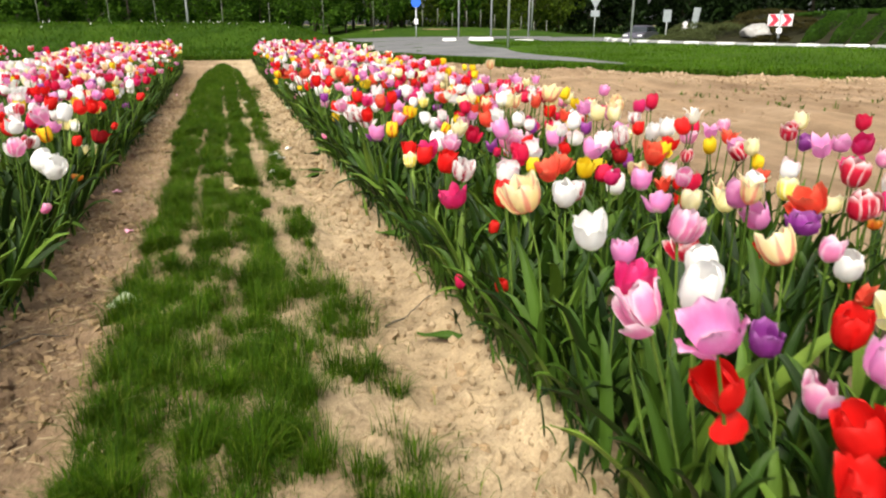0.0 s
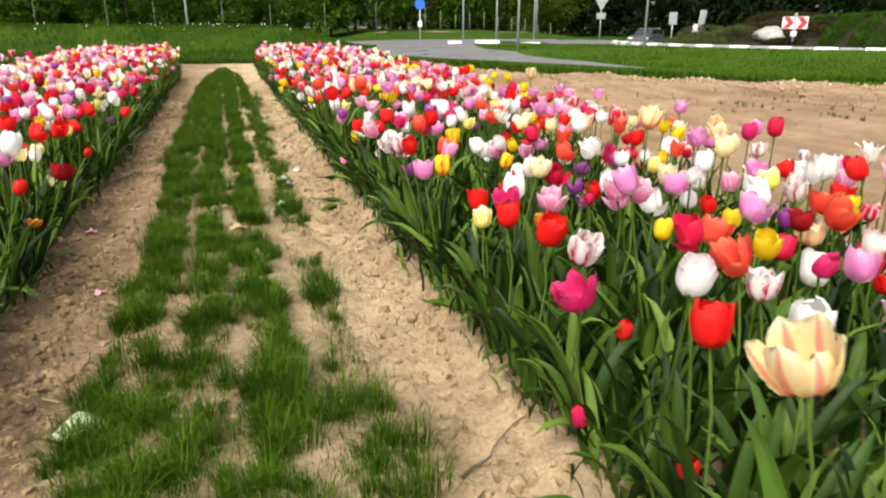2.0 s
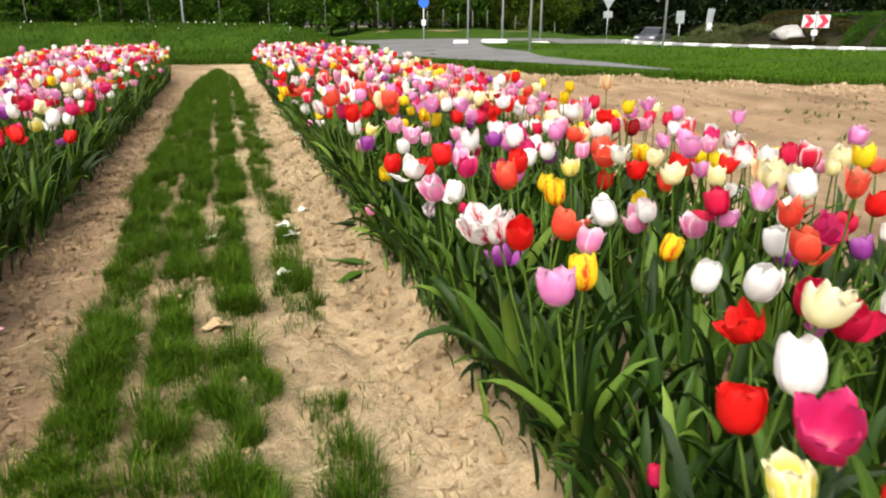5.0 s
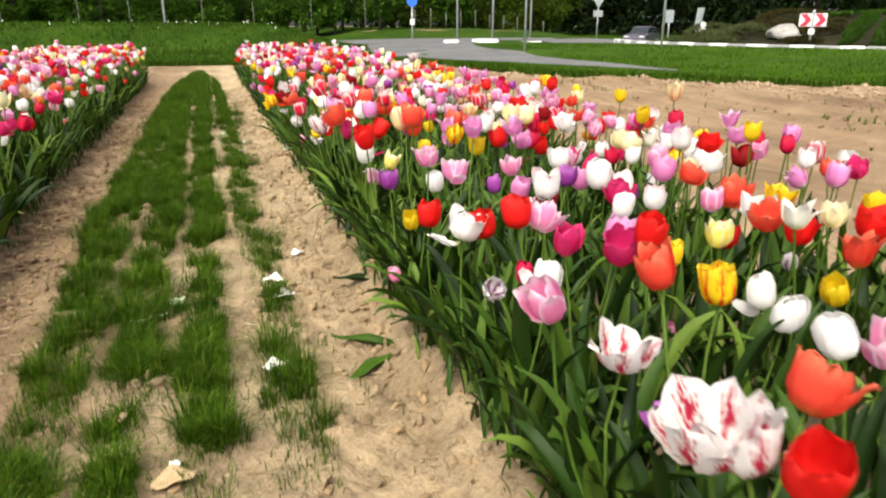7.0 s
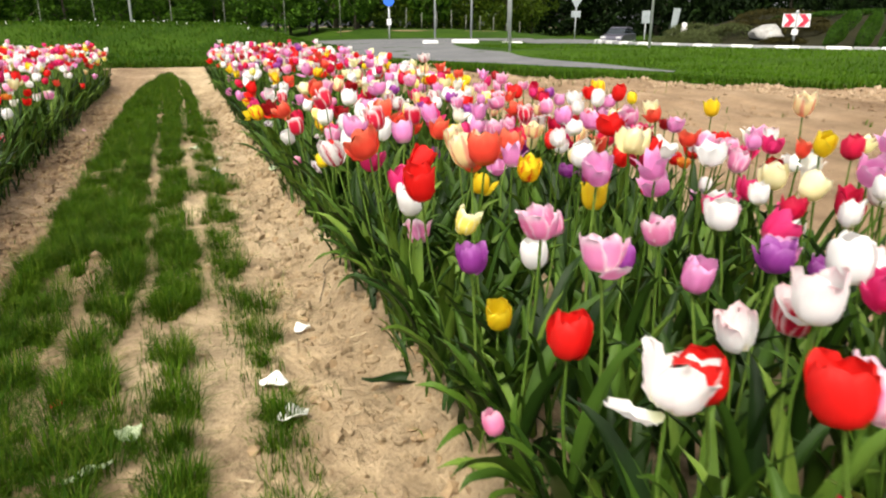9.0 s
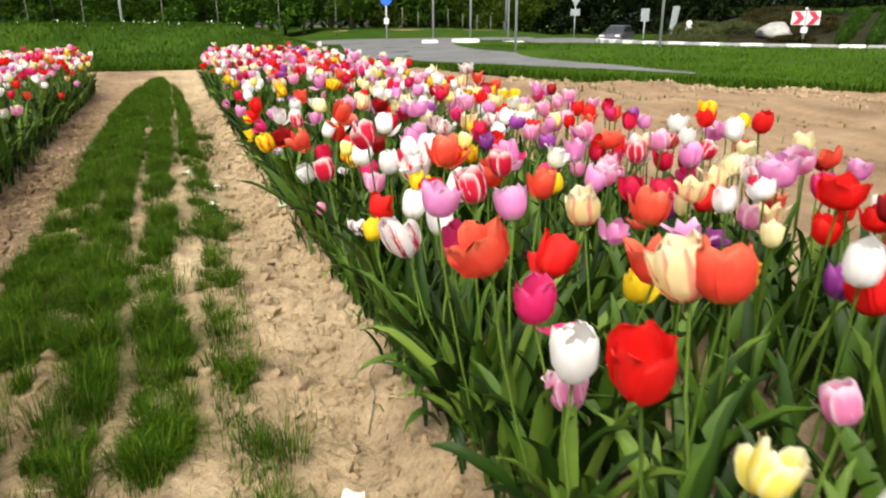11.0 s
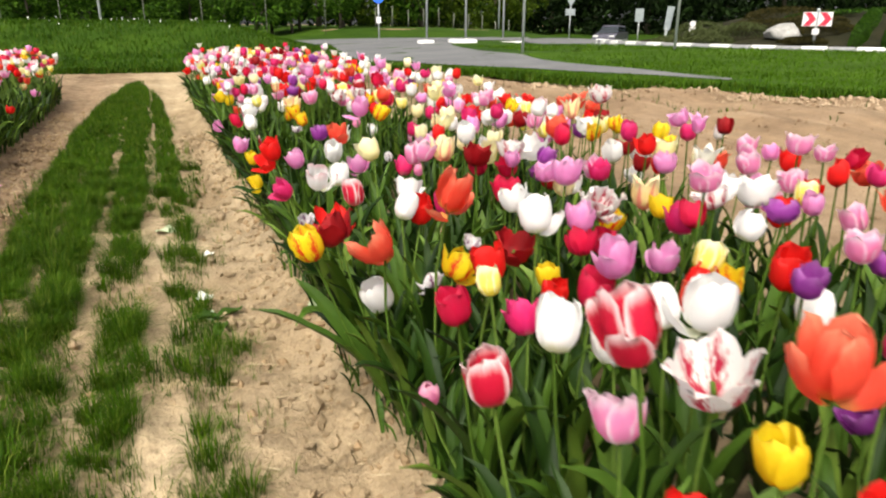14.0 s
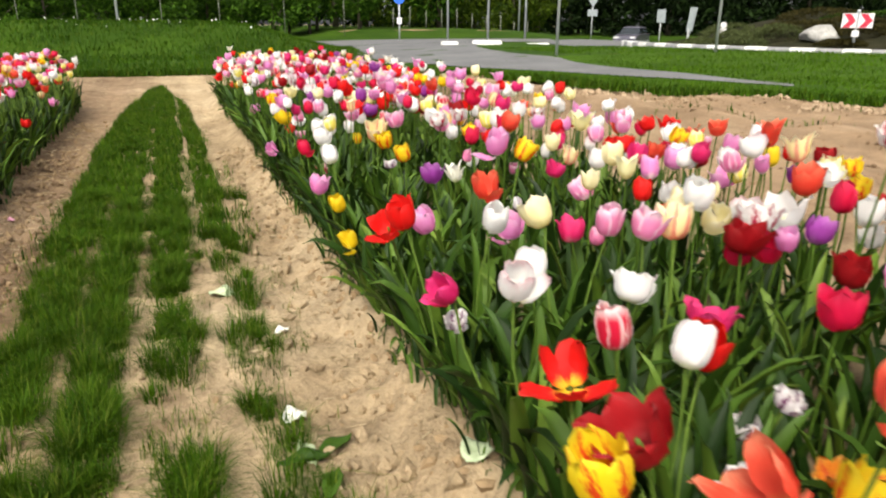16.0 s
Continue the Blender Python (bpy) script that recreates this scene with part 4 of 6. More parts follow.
HEADS_FRONT_3 = {
    "pink": [(0.76, 3.04, 0.53), (0.59, 3.48, 0.55)],
    "red": [(0.63, 3.07, 0.55), (0.89, 3.69, 0.56)],
    "flame": [(0.61, 3.12, 0.55), (0.59, 3.15, 0.55), (0.7, 3.46, 0.47)],
    "yellowflame": [(1.02, 3.14, 0.46), (0.96, 3.57, 0.49)],
    "coral": [(0.8, 3.23, 0.51), (0.8, 3.52, 0.56)],
    "purple": [(0.72, 3.34, 0.41)],
    "white": [(1, 3.35, 0.49), (0.72, 3.75, 0.47)],
    "hot": [(0.88, 3.76, 0.52), (0.76, 3.76, 0.54), (1.16, 4.2, 0.5)],
    "yellow": [(1.04, 3.82, 0.46)],
    "crimbud": [(0.72, 3.84, 0.45), (0.82, 3.97, 0.36)],
    "mauve": [(0.98, 3.93, 0.48)],
}
HEADS_FRONT_4 = {
    "violetwhite": [(0.72, 4.01, 0.36)],
    "whitepink": [(0.9, 4.11, 0.56), (0.92, 4.25, 0.45)],
    "red": [(0.75, 4.12, 0.47), (0.67, 4.32, 0.45), (0.63, 4.86, 0.57)],
    "white": [(0.69, 4.12, 0.48), (0.81, 4.68, 0.45)],
    "crimrim": [(0.93, 4.17, 0.51)],
    "pink": [(0.76, 4.38, 0.55), (0.74, 4.54, 0.56), (1.01, 4.56, 0.51)],
    "purple": [(0.64, 4.61, 0.48), (0.98, 4.62, 0.44)],
    "mauve": [(0.92, 4.65, 0.62)],
    "yellow": [(0.72, 4.66, 0.34), (0.95, 4.7, 0.55)],
    "lemon": [(0.67, 4.73, 0.52)],
    "coral": [(0.81, 4.94, 0.62)],
    "creampink": [(0.8, 4.99, 0.61)],
}
HEADS_FRONT_5 = {
    "white": [(0.67, 5.05, 0.49), (0.67, 5.72, 0.53), (0.76, 5.77, 0.48), (0.8, 5.79, 0.55)],
    "pink": [(0.71, 5.12, 0.38)],
    "yellowflame": [(1.03, 5.15, 0.52)],
    "coral": [(0.88, 5.16, 0.56), (0.6, 5.17, 0.61), (0.99, 5.72, 0.55), (0.96, 5.95, 0.54)],
    "hot": [(0.69, 5.2, 0.5), (0.69, 5.53, 0.5)],
    "red": [(0.76, 5.29, 0.54), (0.81, 5.97, 0.49)],
    "yellow": [(0.96, 5.3, 0.45), (0.61, 5.83, 0.45)],
    "crimrim": [(0.7, 5.45, 0.63), (0.93, 5.81, 0.59)],
    "mauve": [(0.78, 5.45, 0.59), (0.63, 5.46, 0.61)],
    "creampink": [(0.97, 5.5, 0.55)],
    "flame": [(0.59, 5.51, 0.53)],
}
HEADS_FRONT_6 = {
    "red": [(0.69, 6.08, 0.44), (0.79, 6.7, 0.51)],
    "yellow": [(0.82, 6.09, 0.49)],
    "corallily": [(0.9, 6.11, 0.57), (0.78, 6.89, 0.6), (0.65, 6.9, 0.51)],
    "violetwhite": [(0.65, 6.17, 0.37)],
    "crimrim": [(0.7, 6.19, 0.62), (0.61, 6.34, 0.5)],
    "flame": [(0.86, 6.23, 0.51)],
    "pink": [(0.73, 6.24, 0.47)],
    "white": [(0.93, 6.33, 0.55), (0.89, 6.36, 0.54), (0.72, 6.38, 0.53), (0.93, 6.79, 0.56), (0.68, 7, 0.36)],
    "crimson": [(0.65, 6.54, 0.51)],
    "mauve": [(0.97, 6.58, 0.54)],
    "lemon": [(0.74, 6.61, 0.51)],
    "darkred": [(0.9, 6.84, 0.49)],
    "yellowflame": [(0.81, 6.93, 0.43)],
}
HEADS_FRONT_7 = {
    "yellowflame": [(0.53, 7.01, 0.48)],
    "darkred": [(0.59, 7.03, 0.51)],
    "white": [(0.79, 7.2, 0.49), (0.9, 7.48, 0.47), (0.72, 7.53, 0.51), (0.77, 7.8, 0.54)],
    "crimrim": [(0.68, 7.22, 0.53)],
    "red": [(0.85, 7.23, 0.47), (0.6, 7.89, 0.53)],
    "hot": [(0.97, 7.35, 0.45), (0.59, 7.59, 0.48), (1.05, 7.92, 0.44)],
    "whitepink": [(0.64, 7.45, 0.53)],
    "creampink": [(1.04, 7.54, 0.56)],
    "pink": [(0.98, 7.56, 0.56)],
    "violetwhite": [(0.66, 7.74, 0.33)],
    "cream": [(0.91, 7.82, 0.53)],
    "coral": [(0.83, 7.96, 0.56)],
    "mauve": [(0.9, 7.97, 0.45)],
}
HEADS_FRONT_8 = {
    "red": [(0.6, 8.01, 0.48)],
    "mauve": [(0.7, 8.02, 0.47), (0.99, 8.24, 0.61), (0.59, 8.81, 0.4), (0.61, 10.04, 0.33)],
    "yellowflame": [(1.04, 8.2, 0.6), (0.84, 8.61, 0.53), (0.86, 8.9, 0.53)],
    "yellow": [(0.61, 8.44, 0.31), (0.63, 8.66, 0.37), (0.6, 9.52, 0.55), (0.67, 9.98, 0.48)],
    "purple": [(0.87, 8.45, 0.49)],
    "white": [(0.66, 8.9, 0.49), (0.69, 9.18, 0.51), (0.72, 9.41, 0.51)],
    "creampink": [(0.89, 9.11, 0.53)],
    "crimson": [(0.63, 9.23, 0.46)],
    "coral": [(0.67, 13.32, 0.55)],
}
HEADS_LEFT = {
    "red": [(-0.59, 5.37, 0.45), (-0.76, 5.26, 0.48), (-0.71, 4.62, 0.47), (-0.7, 3.72, 0.56), (-1.03, 5.56, 0.53), (-1.13, 8.3, 0.53), (-0.93, 4.24, 0.53), (-0.7, 4.07, 0.53), (-0.89, 3.25, 0.53)],
    "lemon": [(-0.72, 4.4, 0.47)],
    "darkred": [(-0.59, 3.51, 0.44)],
    "white": [(-0.68, 3.28, 0.58), (-0.65, 5.41, 0.53), (-1.04, 6.37, 0.53), (-0.83, 4.6, 0.53), (-1.32, 5.79, 0.53), (-1.03, 6.29, 0.53), (-0.54, 2.32, 0.53), (-0.6, 2.42, 0.53), (-1.17, 6.83, 0.55)],
    "orange": [(-0.72, 3.57, 0.24)],
    "redbud": [(-0.57, 2.91, 0.51), (-0.62, 4.2, 0.4)],
    "mauve": [(-0.77, 4.7, 0.53), (-0.9, 5.4, 0.53), (-1.14, 7.06, 0.53), (-1, 5.11, 0.53), (-0.98, 4.62, 0.53)],
    "hot": [(-0.67, 5.94, 0.51), (-0.65, 7, 0.54), (-0.93, 6.26, 0.53), (-0.86, 3.75, 0.53), (-0.77, 6.57, 0.45)],
    "crimson": [(-0.6, 6, 0.52), (-1.07, 6.02, 0.53), (-1.05, 5.84, 0.53), (-0.86, 3.49, 0.53), (-0.8, 5.66, 0.57), (-0.76, 7.72, 0.46)],
    "yellow": [(-1.29, 5.96, 0.5), (-1.22, 6.37, 0.55)],
    "cream": [(-0.83, 5.95, 0.53), (-1.33, 7.37, 0.53), (-1.29, 7.58, 0.53), (-0.74, 6.36, 0.59)],
    "creampink": [(-0.9, 7.55, 0.53)],
    "pink": [(-0.72, 2.66, 0.53), (-0.7, 3.05, 0.6), (-0.92, 6.52, 0.55)],
    "yellowflame": [(-0.78, 3.4, 0.47)],
    "pinkbud": [(-0.68, 2.7, 0.3)],
}
HEADS_MORE = {
    "pink": [(0.8, 3.95, 0.53)],
    "red": [(0.745, 3.935, 0.545), (0.92, 6.7, 0.43)],
    "white": [(1.12, 4.24, 0.54), (0.82, 6.38, 0.5), (1, 7, 0.54)],
    "crimson": [(1.75, 4.62, 0.51), (1.24, 6.98, 0.41), (0.95, 6.62, 0.46)],
    "hot": [(1.29, 4.67, 0.5), (1.95, 5.32, 0.48), (0.82, 6.62, 0.43)],
    "yellow": [(0.96, 6.78, 0.43), (1.34, 6.94, 0.5)],
    "violetwhite": [(0.96, 7.17, 0.39), (0.965, 7.23, 0.3), (0.83, 7.1, 0.33)],
    "orange": [(0.95, 7.05, 0.34)],
    "creampink": [(1.35, 7, 0.52)],
    "lemon": [(1.14, 6.56, 0.52)],
    "pinkbud": [(0.61, 4.43, 0.25), (0.65, 6.66, 0.3)],
    "redbud": [(0.67, 1.49, 0.286)],
    "crimbud": [(0.67, 1.83, 0.17)],
    "redopen": [(0.63, 7.25, 0.47)],
}
HEADS = [HEADS_MORE, HEADS_BACK_0, HEADS_BACK_1, HEADS_BACK_2, HEADS_BACK_3, HEADS_BACK_4, HEADS_BACK_5, HEADS_BACK_6, HEADS_BACK_7, HEADS_BACK_8, HEADS_FRONT_0, HEADS_FRONT_1, HEADS_FRONT_2, HEADS_FRONT_3, HEADS_FRONT_4, HEADS_FRONT_5, HEADS_FRONT_6, HEADS_FRONT_7, HEADS_FRONT_8, HEADS_LEFT]


# ---- tulips ----
FORMS = {
    "cup": ([.006, .024, .034, .036, .034, .030], [0, .008, .027, .055, .079, .088], .029, "round", 0.0015),
    "egg": ([.006, .024, .034, .035, .029, .018], [0, .008, .028, .058, .082, .090], .028, "point", 0.0012),
    "goblet": ([.006, .023, .035, .039, .039, .039], [0, .008, .027, .053, .076, .087], .029, "point", 0.002),
    "open": ([.006, .027, .040, .045, .049, .053], [0, .006, .022, .047, .068, .078], .032, "round", 0.003),
    "lily": ([.006, .020, .031, .035, .042, .055], [0, .010, .031, .057, .078, .087], .024, "sharp", 0.001),
    "frill": ([.006, .028, .043, .048, .050, .050], [0, .007, .024, .045, .062, .070], .033, "round", 0.006),
}
TIPS = {"round": [.25, .62, .97, 1.0, .80, .45, .06], "point": [.25, .62, .97, .97, .74, .46, .06], "sharp": [.25, .62, .97, .85, .48, .20, .01]}


def petal_grid(form, nv, nu, inner=0, kind=0):
    """A petal that stands at the angle 0 of its flower; returns points, quads and UVs."""
    rs, zs, width, tip, wave = FORMS[form]
    k = 0.93 if inner else 1.0
    v = np.linspace(0, 1, nv + 1)
    at = np.array([0, .15, .38, .64, .86, 1])
    def curve(vals):
        return np.interp(v, at, vals) * 0.7 + 0.3 * np.interp(np.clip(v + 0.05, 0, 1), at, vals)
    r, z = curve(rs) * k, curve(zs) * (1.02 if inner else 1.0)
    w = width * np.interp(v, [0, .15, .4, .65, .85, .95, 1], TIPS[tip])
    u = np.linspace(-1, 1, nu + 1)
    Vv, Uu = np.meshgrid(v, u, indexing="ij")
    s = Uu * w[:, None]
    rad = np.maximum(0.034, r)[:, None]
    x = r[:, None] - 0.55 * s * s / rad + wave * np.sin(Vv * 19 + Uu * 7 + inner * 2) * np.abs(Uu)
    zz = z[:, None] + wave * 1.5 * np.sin(Uu * 11 + inner + kind * 2.3) * Vv - 0.002 * np.abs(Uu) * Vv
    # every petal is a little crooked: one shoulder higher, the tip rolled out or in, the middle creased
    x = x + 0.004 * math.sin(kind * 2.1 + 1) * Vv ** 3 * Uu + (0.005 * math.cos(kind * 1.7 + inner)) * Vv ** 6 - 0.0016 * np.exp(-(Uu / 0.22) ** 2) * Vv
    s = s + 0.004 * math.sin(kind * 3.7 + inner * 2 + 0.5) * Vv ** 2
    pts = np.stack([x, s, zz], -1).reshape(-1, 3)
    return pts, grid_faces(nv + 1, nu + 1), np.stack([(Uu + 1) / 2, Vv], -1).reshape(-1, 2)


P = petal_material
W_, RED_, CRIM_, PINK_ = (0.91, 0.90, 0.885), (0.78, 0.012, 0.010), (0.70, 0.010, 0.070), (0.82, 0.27, 0.50)
VARIETY = {
    "white": (P("white", W_, (0.90, 0.89, 0.86), (0.68, 0.71, 0.45)), ("egg", "cup", "goblet", "egg", "open"), "white tulip with a closed cup"),
    "whitelily": (P("ivory", (0.85, 0.83, 0.72), W_, (0.6, 0.62, 0.3)), ("lily",), "ivory tulip with pointed petals"),
    "whitepink": (P("white_pink", W_, (0.82, 0.55, 0.58), (0.75, 0.72, 0.5)), ("cup", "goblet"), "white tulip flushed with pink"),
    "red": (P("red", RED_, (0.76, 0.02, 0.015), (0.55, 0.02, 0.01)), ("cup", "goblet", "cup", "open"), "bright red tulip on a green stem"),
    "redopen": (P("red_gold", RED_, (0.76, 0.02, 0.015), (0.86, 0.58, 0.03)), ("goblet",), "red tulip fallen open round a yellow heart"),
    "redbud": (P("scarlet", (0.74, 0.02, 0.01), RED_, (0.5, 0.1, 0.02)), ("egg",), "small scarlet tulip bud"),
    "pinkbud": (P("pink_bud", PINK_, (0.84, 0.5, 0.6), (0.7, 0.5, 0.4)), ("egg",), "small pink tulip bud"),
    "crimson": (P("crimson", CRIM_, (0.58, 0.02, 0.07), (0.38, 0.006, 0.02)), ("cup", "goblet", "egg"), "crimson tulip with a closed cup"),
    "crimbud": (P("crimson_dark", (0.58, 0.012, 0.09), CRIM_, (0.3, 0.01, 0.02)), ("egg",), "small crimson tulip bud"),
    "crimrim": (P("crimson_rimmed", (0.64, 0.012, 0.05), (0.68, 0.04, 0.08), (0.6, 0.2, 0.2), rim=(0.86, 0.66, 0.66)), ("cup", "goblet", "egg"), "crimson tulip with white petal rims"),
    "coral": (P("coral", (0.80, 0.075, 0.04), (0.84, 0.19, 0.10), (0.75, 0.25, 0.05)), ("goblet", "lily", "open", "goblet"), "coral orange-red tulip with lighter tips"),
    "corallily": (P("coral_salmon", (0.80, 0.085, 0.045), (0.85, 0.28, 0.16), (0.75, 0.3, 0.08)), ("goblet", "lily"), "coral tulip with petals falling open"),
    "hot": (P("magenta", (0.70, 0.022, 0.16), (0.76, 0.06, 0.23), (0.66, 0.2, 0.28)), ("goblet", "cup", "open"), "magenta-pink tulip with a pale base"),
    "pink": (P("rose_pink", PINK_, (0.86, 0.54, 0.68), (0.82, 0.70, 0.66), rim=(0.87, 0.64, 0.74)), ("goblet", "cup", "open"), "rose-pink tulip with paler rims"),
    "mauve": (P("mauve", (0.78, 0.28, 0.58), (0.86, 0.50, 0.73), (0.80, 0.64, 0.64)), ("goblet", "cup", "open", "lily"), "mauve-pink tulip with a pale base"),
    "purple": (P("purple", (0.33, 0.05, 0.34), (0.50, 0.18, 0.52), (0.36, 0.12, 0.34)), ("goblet", "cup", "frill"), "deep purple tulip with lighter tips"),
    "darkred": (P("dark_red", (0.32, 0.005, 0.009), (0.40, 0.010, 0.014), (0.12, 0.004, 0.01)), ("open", "cup", "goblet"), "dark blood-red tulip, nearly black inside"),
    "yellow": (P("yellow", (0.84, 0.62, 0.012), (0.86, 0.66, 0.03), (0.62, 0.55, 0.03)), ("cup", "goblet", "egg"), "golden yellow tulip with a closed cup"),
    "yellowflame": (P("yellow_flamed", (0.88, 0.66, 0.012), (0.88, 0.70, 0.03), (0.8, 0.6, 0.02), flame=(0.72, 0.06, 0.01), streak=0.6), ("cup", "goblet", "open"), "yellow tulip flamed with red"),
    "lemon": (P("lemon", (0.90, 0.80, 0.16), (0.91, 0.87, 0.50), (0.88, 0.70, 0.05), rim=(0.91, 0.88, 0.60)), ("cup", "goblet"), "pale lemon-yellow tulip with white tips"),
    "cream": (P("cream", (0.90, 0.83, 0.50), (0.91, 0.87, 0.64), (0.84, 0.76, 0.36)), ("goblet", "cup"), "cream tulip with a yellow base"),
    "creamlily": (P("cream_pale", (0.90, 0.84, 0.46), (0.91, 0.87, 0.62), (0.82, 0.74, 0.32)), ("lily", "open"), "cream tulip with pointed spreading petals"),
    "creampink": (P("cream_pink", (0.91, 0.76, 0.40), (0.91, 0.84, 0.56), (0.84, 0.30, 0.20), flame=(0.84, 0.34, 0.24), streak=-1.2), ("goblet", "open", "lily"), "cream tulip flushed with salmon pink"),
    "flame": (P("white_flamed", (0.84, 0.82, 0.79), (0.85, 0.80, 0.79), (0.7, 0.4, 0.42), flame=(0.46, 0.012, 0.05), streak=0.8), ("goblet", "open", "frill"), "white tulip flamed with crimson"),
    "violetwhite": (P("violet_white", (0.82, 0.78, 0.79), (0.85, 0.82, 0.82), (0.5, 0.36, 0.44), flame=(0.15, 0.03, 0.11), streak=0.8), ("frill", "egg"), "small white tulip streaked with violet"),
    "orange": (P("orange", (0.80, 0.26, 0.02), (0.84, 0.44, 0.08), (0.6, 0.3, 0.05), flame=(0.70, 0.10, 0.02)), ("frill", "cup"), "small orange double tulip with red flames"),
}
NAMES = list(VARIETY)
SHARE = {"white": 26, "whitelily": 5, "whitepink": 9, "red": 13, "crimson": 9, "crimrim": 6, "coral": 7, "corallily": 1.5, "hot": 7, "pink": 16, "mauve": 14, "purple": 2.8, "darkred": 3.4, "yellow": 4, "yellowflame": 2.5,
         "lemon": 3, "cream": 6, "creamlily": 4, "creampink": 4, "flame": 4, "violetwhite": 1.2, "orange": 1.5, "redopen": 0.4, "redbud": 0.8, "crimbud": 0.8, "pinkbud": 0.5}
share = np.array([SHARE[n] for n in NAMES]) / sum(SHARE.values())

LEAVES = {  # how a leaf arches: reach, height, half width
    "upright": ([0, .014, .034, .060, .095], [0, .085, .17, .25, .305], .017),
    "leaning": ([0, .022, .055, .10, .15], [0, .085, .16, .225, .265], .019),
    "arched": ([0, .03, .07, .115, .16], [0, .09, .155, .19, .195], .021),
    "fallen": ([0, .04, .085, .135, .185], [0, .06, .095, .095, .075], .022),
}


def leaf_grid(form, nv, nu, twist=0.0):
    rs, zs, width = LEAVES[form]
    v = np.linspace(0, 1, nv + 1)
    at = np.linspace(0, 1, 5)
    r, z = np.interp(v, at, rs), np.interp(v, at, zs)
    r, z = (r + np.interp(np.clip(v + .06, 0, 1), at, rs)) / 2, (z + np.interp(np.clip(v + .06, 0, 1), at, zs)) / 2
    w = width * np.interp(v, [0, .12, .35, .6, .85, 1], [.5, .75, 1, .88, .45, .02])
    u = np.linspace(-1, 1, nu + 1)
    Vv, Uu = np.meshgrid(v, u, indexing="ij")
    s = Uu * w[:, None]
    fold = np.abs(Uu) * w[:, None]
    x = r[:, None] - fold * 0.35
    y = s * (1 - 0.15 * Vv) + twist * Vv * Vv * 0.05
    zz = z[:, None] + fold * 0.45 + 0.004 * np.sin(Vv * 14 + Uu * 3) * np.abs(Uu)
    return np.stack([x, y, zz], -1).reshape(-1, 3), grid_faces(nv + 1, nu + 1), np.stack([(Uu + 1) / 2, Vv], -1).reshape(-1, 2)


def stem_grid(bend, sides=6, rings=5):
    t = np.linspace(0, 1, rings)
    a = np.linspace(0, 2 * np.pi, sides + 1)
    T, A = np.meshgrid(t, a, indexing="ij")
    rad = 0.0035 - 0.0009 * T
    x = rad * np.cos(A) + bend * np.sin(T * np.pi)
    y = rad * np.sin(A) + bend * 0.5 * np.sin(T * np.pi * 2)
    return np.stack([x, y, T], -1).reshape(-1, 3), grid_faces(rings, sides + 1), np.stack([A / 6.3, T], -1).reshape(-1, 2)


def sample_bed(x0, x1, y0, y1, density, seed, keep=(), gap=0.066):
    """Plants set roughly in lines along the bed, never two on one spot."""
    r = np.random.default_rng(seed)
    n = int((x1 - x0) * (y1 - y0) * density * 1.5)
    c = np.stack([r.uniform(x0, x1, n), r.uniform(y0, y1, n)], -1)
    cell, out = {}, []
    def near(p):
        i, j = int(p[0] // 0.1), int(p[1] // 0.1)
        return any((p[0] - q[0]) ** 2 + (p[1] - q[1]) ** 2 < gap * gap for a in (-1, 0, 1) for b in (-1, 0, 1) for q in cell.get((i + a, j + b), ()))
    for p in keep:
        cell.setdefault((int(p[0] // 0.1), int(p[1] // 0.1)), []).append(p)
    want = int((x1 - x0) * (y1 - y0) * density)
    for p in c:
        if len(out) >= want:
            break
        if not near(p):
            cell.setdefault((int(p[0] // 0.1), int(p[1] // 0.1)), []).append(p)
            out.append(p)
    return np.array(out)


placed = [(x, y, z, name) for group in HEADS for name, spots in group.items() for x, y, z in spots]
SINGLE_X = 1.26
right_placed = [p for p in placed if 0 < p[0] < SINGLE_X]
left_placed = [p for p in placed if p[0] < 0]
tall = [p for p in placed if p[0] >= SINGLE_X]
taken = [p[:2] for p in placed]


def head_height(x, y, edge, r):
    """Heads stand about half a metre up, lower and more uneven at the bed's edge."""
    h = (0.485 if y < 9.3 else 0.515) + 0.04 * r.normal() + 0.02 * float(vnoise(np.array(x * 2.0), np.array(y * 1.1), 4))
    if abs(x - edge) < 0.18:
        h -= 0.06 * r.random() + (0.2 * r.random() if r.random() < 0.22 else 0)
    elif r.random() < 0.06:
        h -= 0.2 * r.random()
    return max(0.2, min(h, 0.66))


# single plants along the path's side of the bed, each with its stem, petals and leaves
petal_data, leaf_data, stem_data = {}, {}, []
for name, (mat, forms, label) in VARIETY.items():
    for form in set(forms):
        for inner in (0, 1):
            for kind in (0, 1, 2):
                v, f, uv = petal_grid(form, 8, 6, inner, kind)
                petal_data[name, form, inner, kind] = np_mesh("petal", v, f, [mat], uv=uv)
for form in LEAVES:
    for k, tw in enumerate((-1.0, 0.3, 1.2)):
        v, f, uv = leaf_grid(form, 9, 4, tw)
        leaf_data[form, k] = np_mesh("leaf", v, f, [TLEAF], uv=uv)
for b in (-0.02, -0.008, 0.01, 0.022):
    v, f, uv = stem_grid(b)
    stem_data.append(np_mesh("stem", v, f, [STEM], uv=uv))
pistil_data = bm_mesh("pistil", tube(0.005, 0.0035, 0.03, 6), STEM, True)


SIZE = {"white": 1.06, "coral": 1.06, "corallily": 1.2, "hot": 1.0, "pink": 0.96, "mauve": 0.98, "crimrim": 1.04, "red": 1.02, "flame": 1.1, "creampink": 1.14, "yellow": 0.86, "lemon": 0.86, "purple": 0.88}  # some sorts have larger blooms


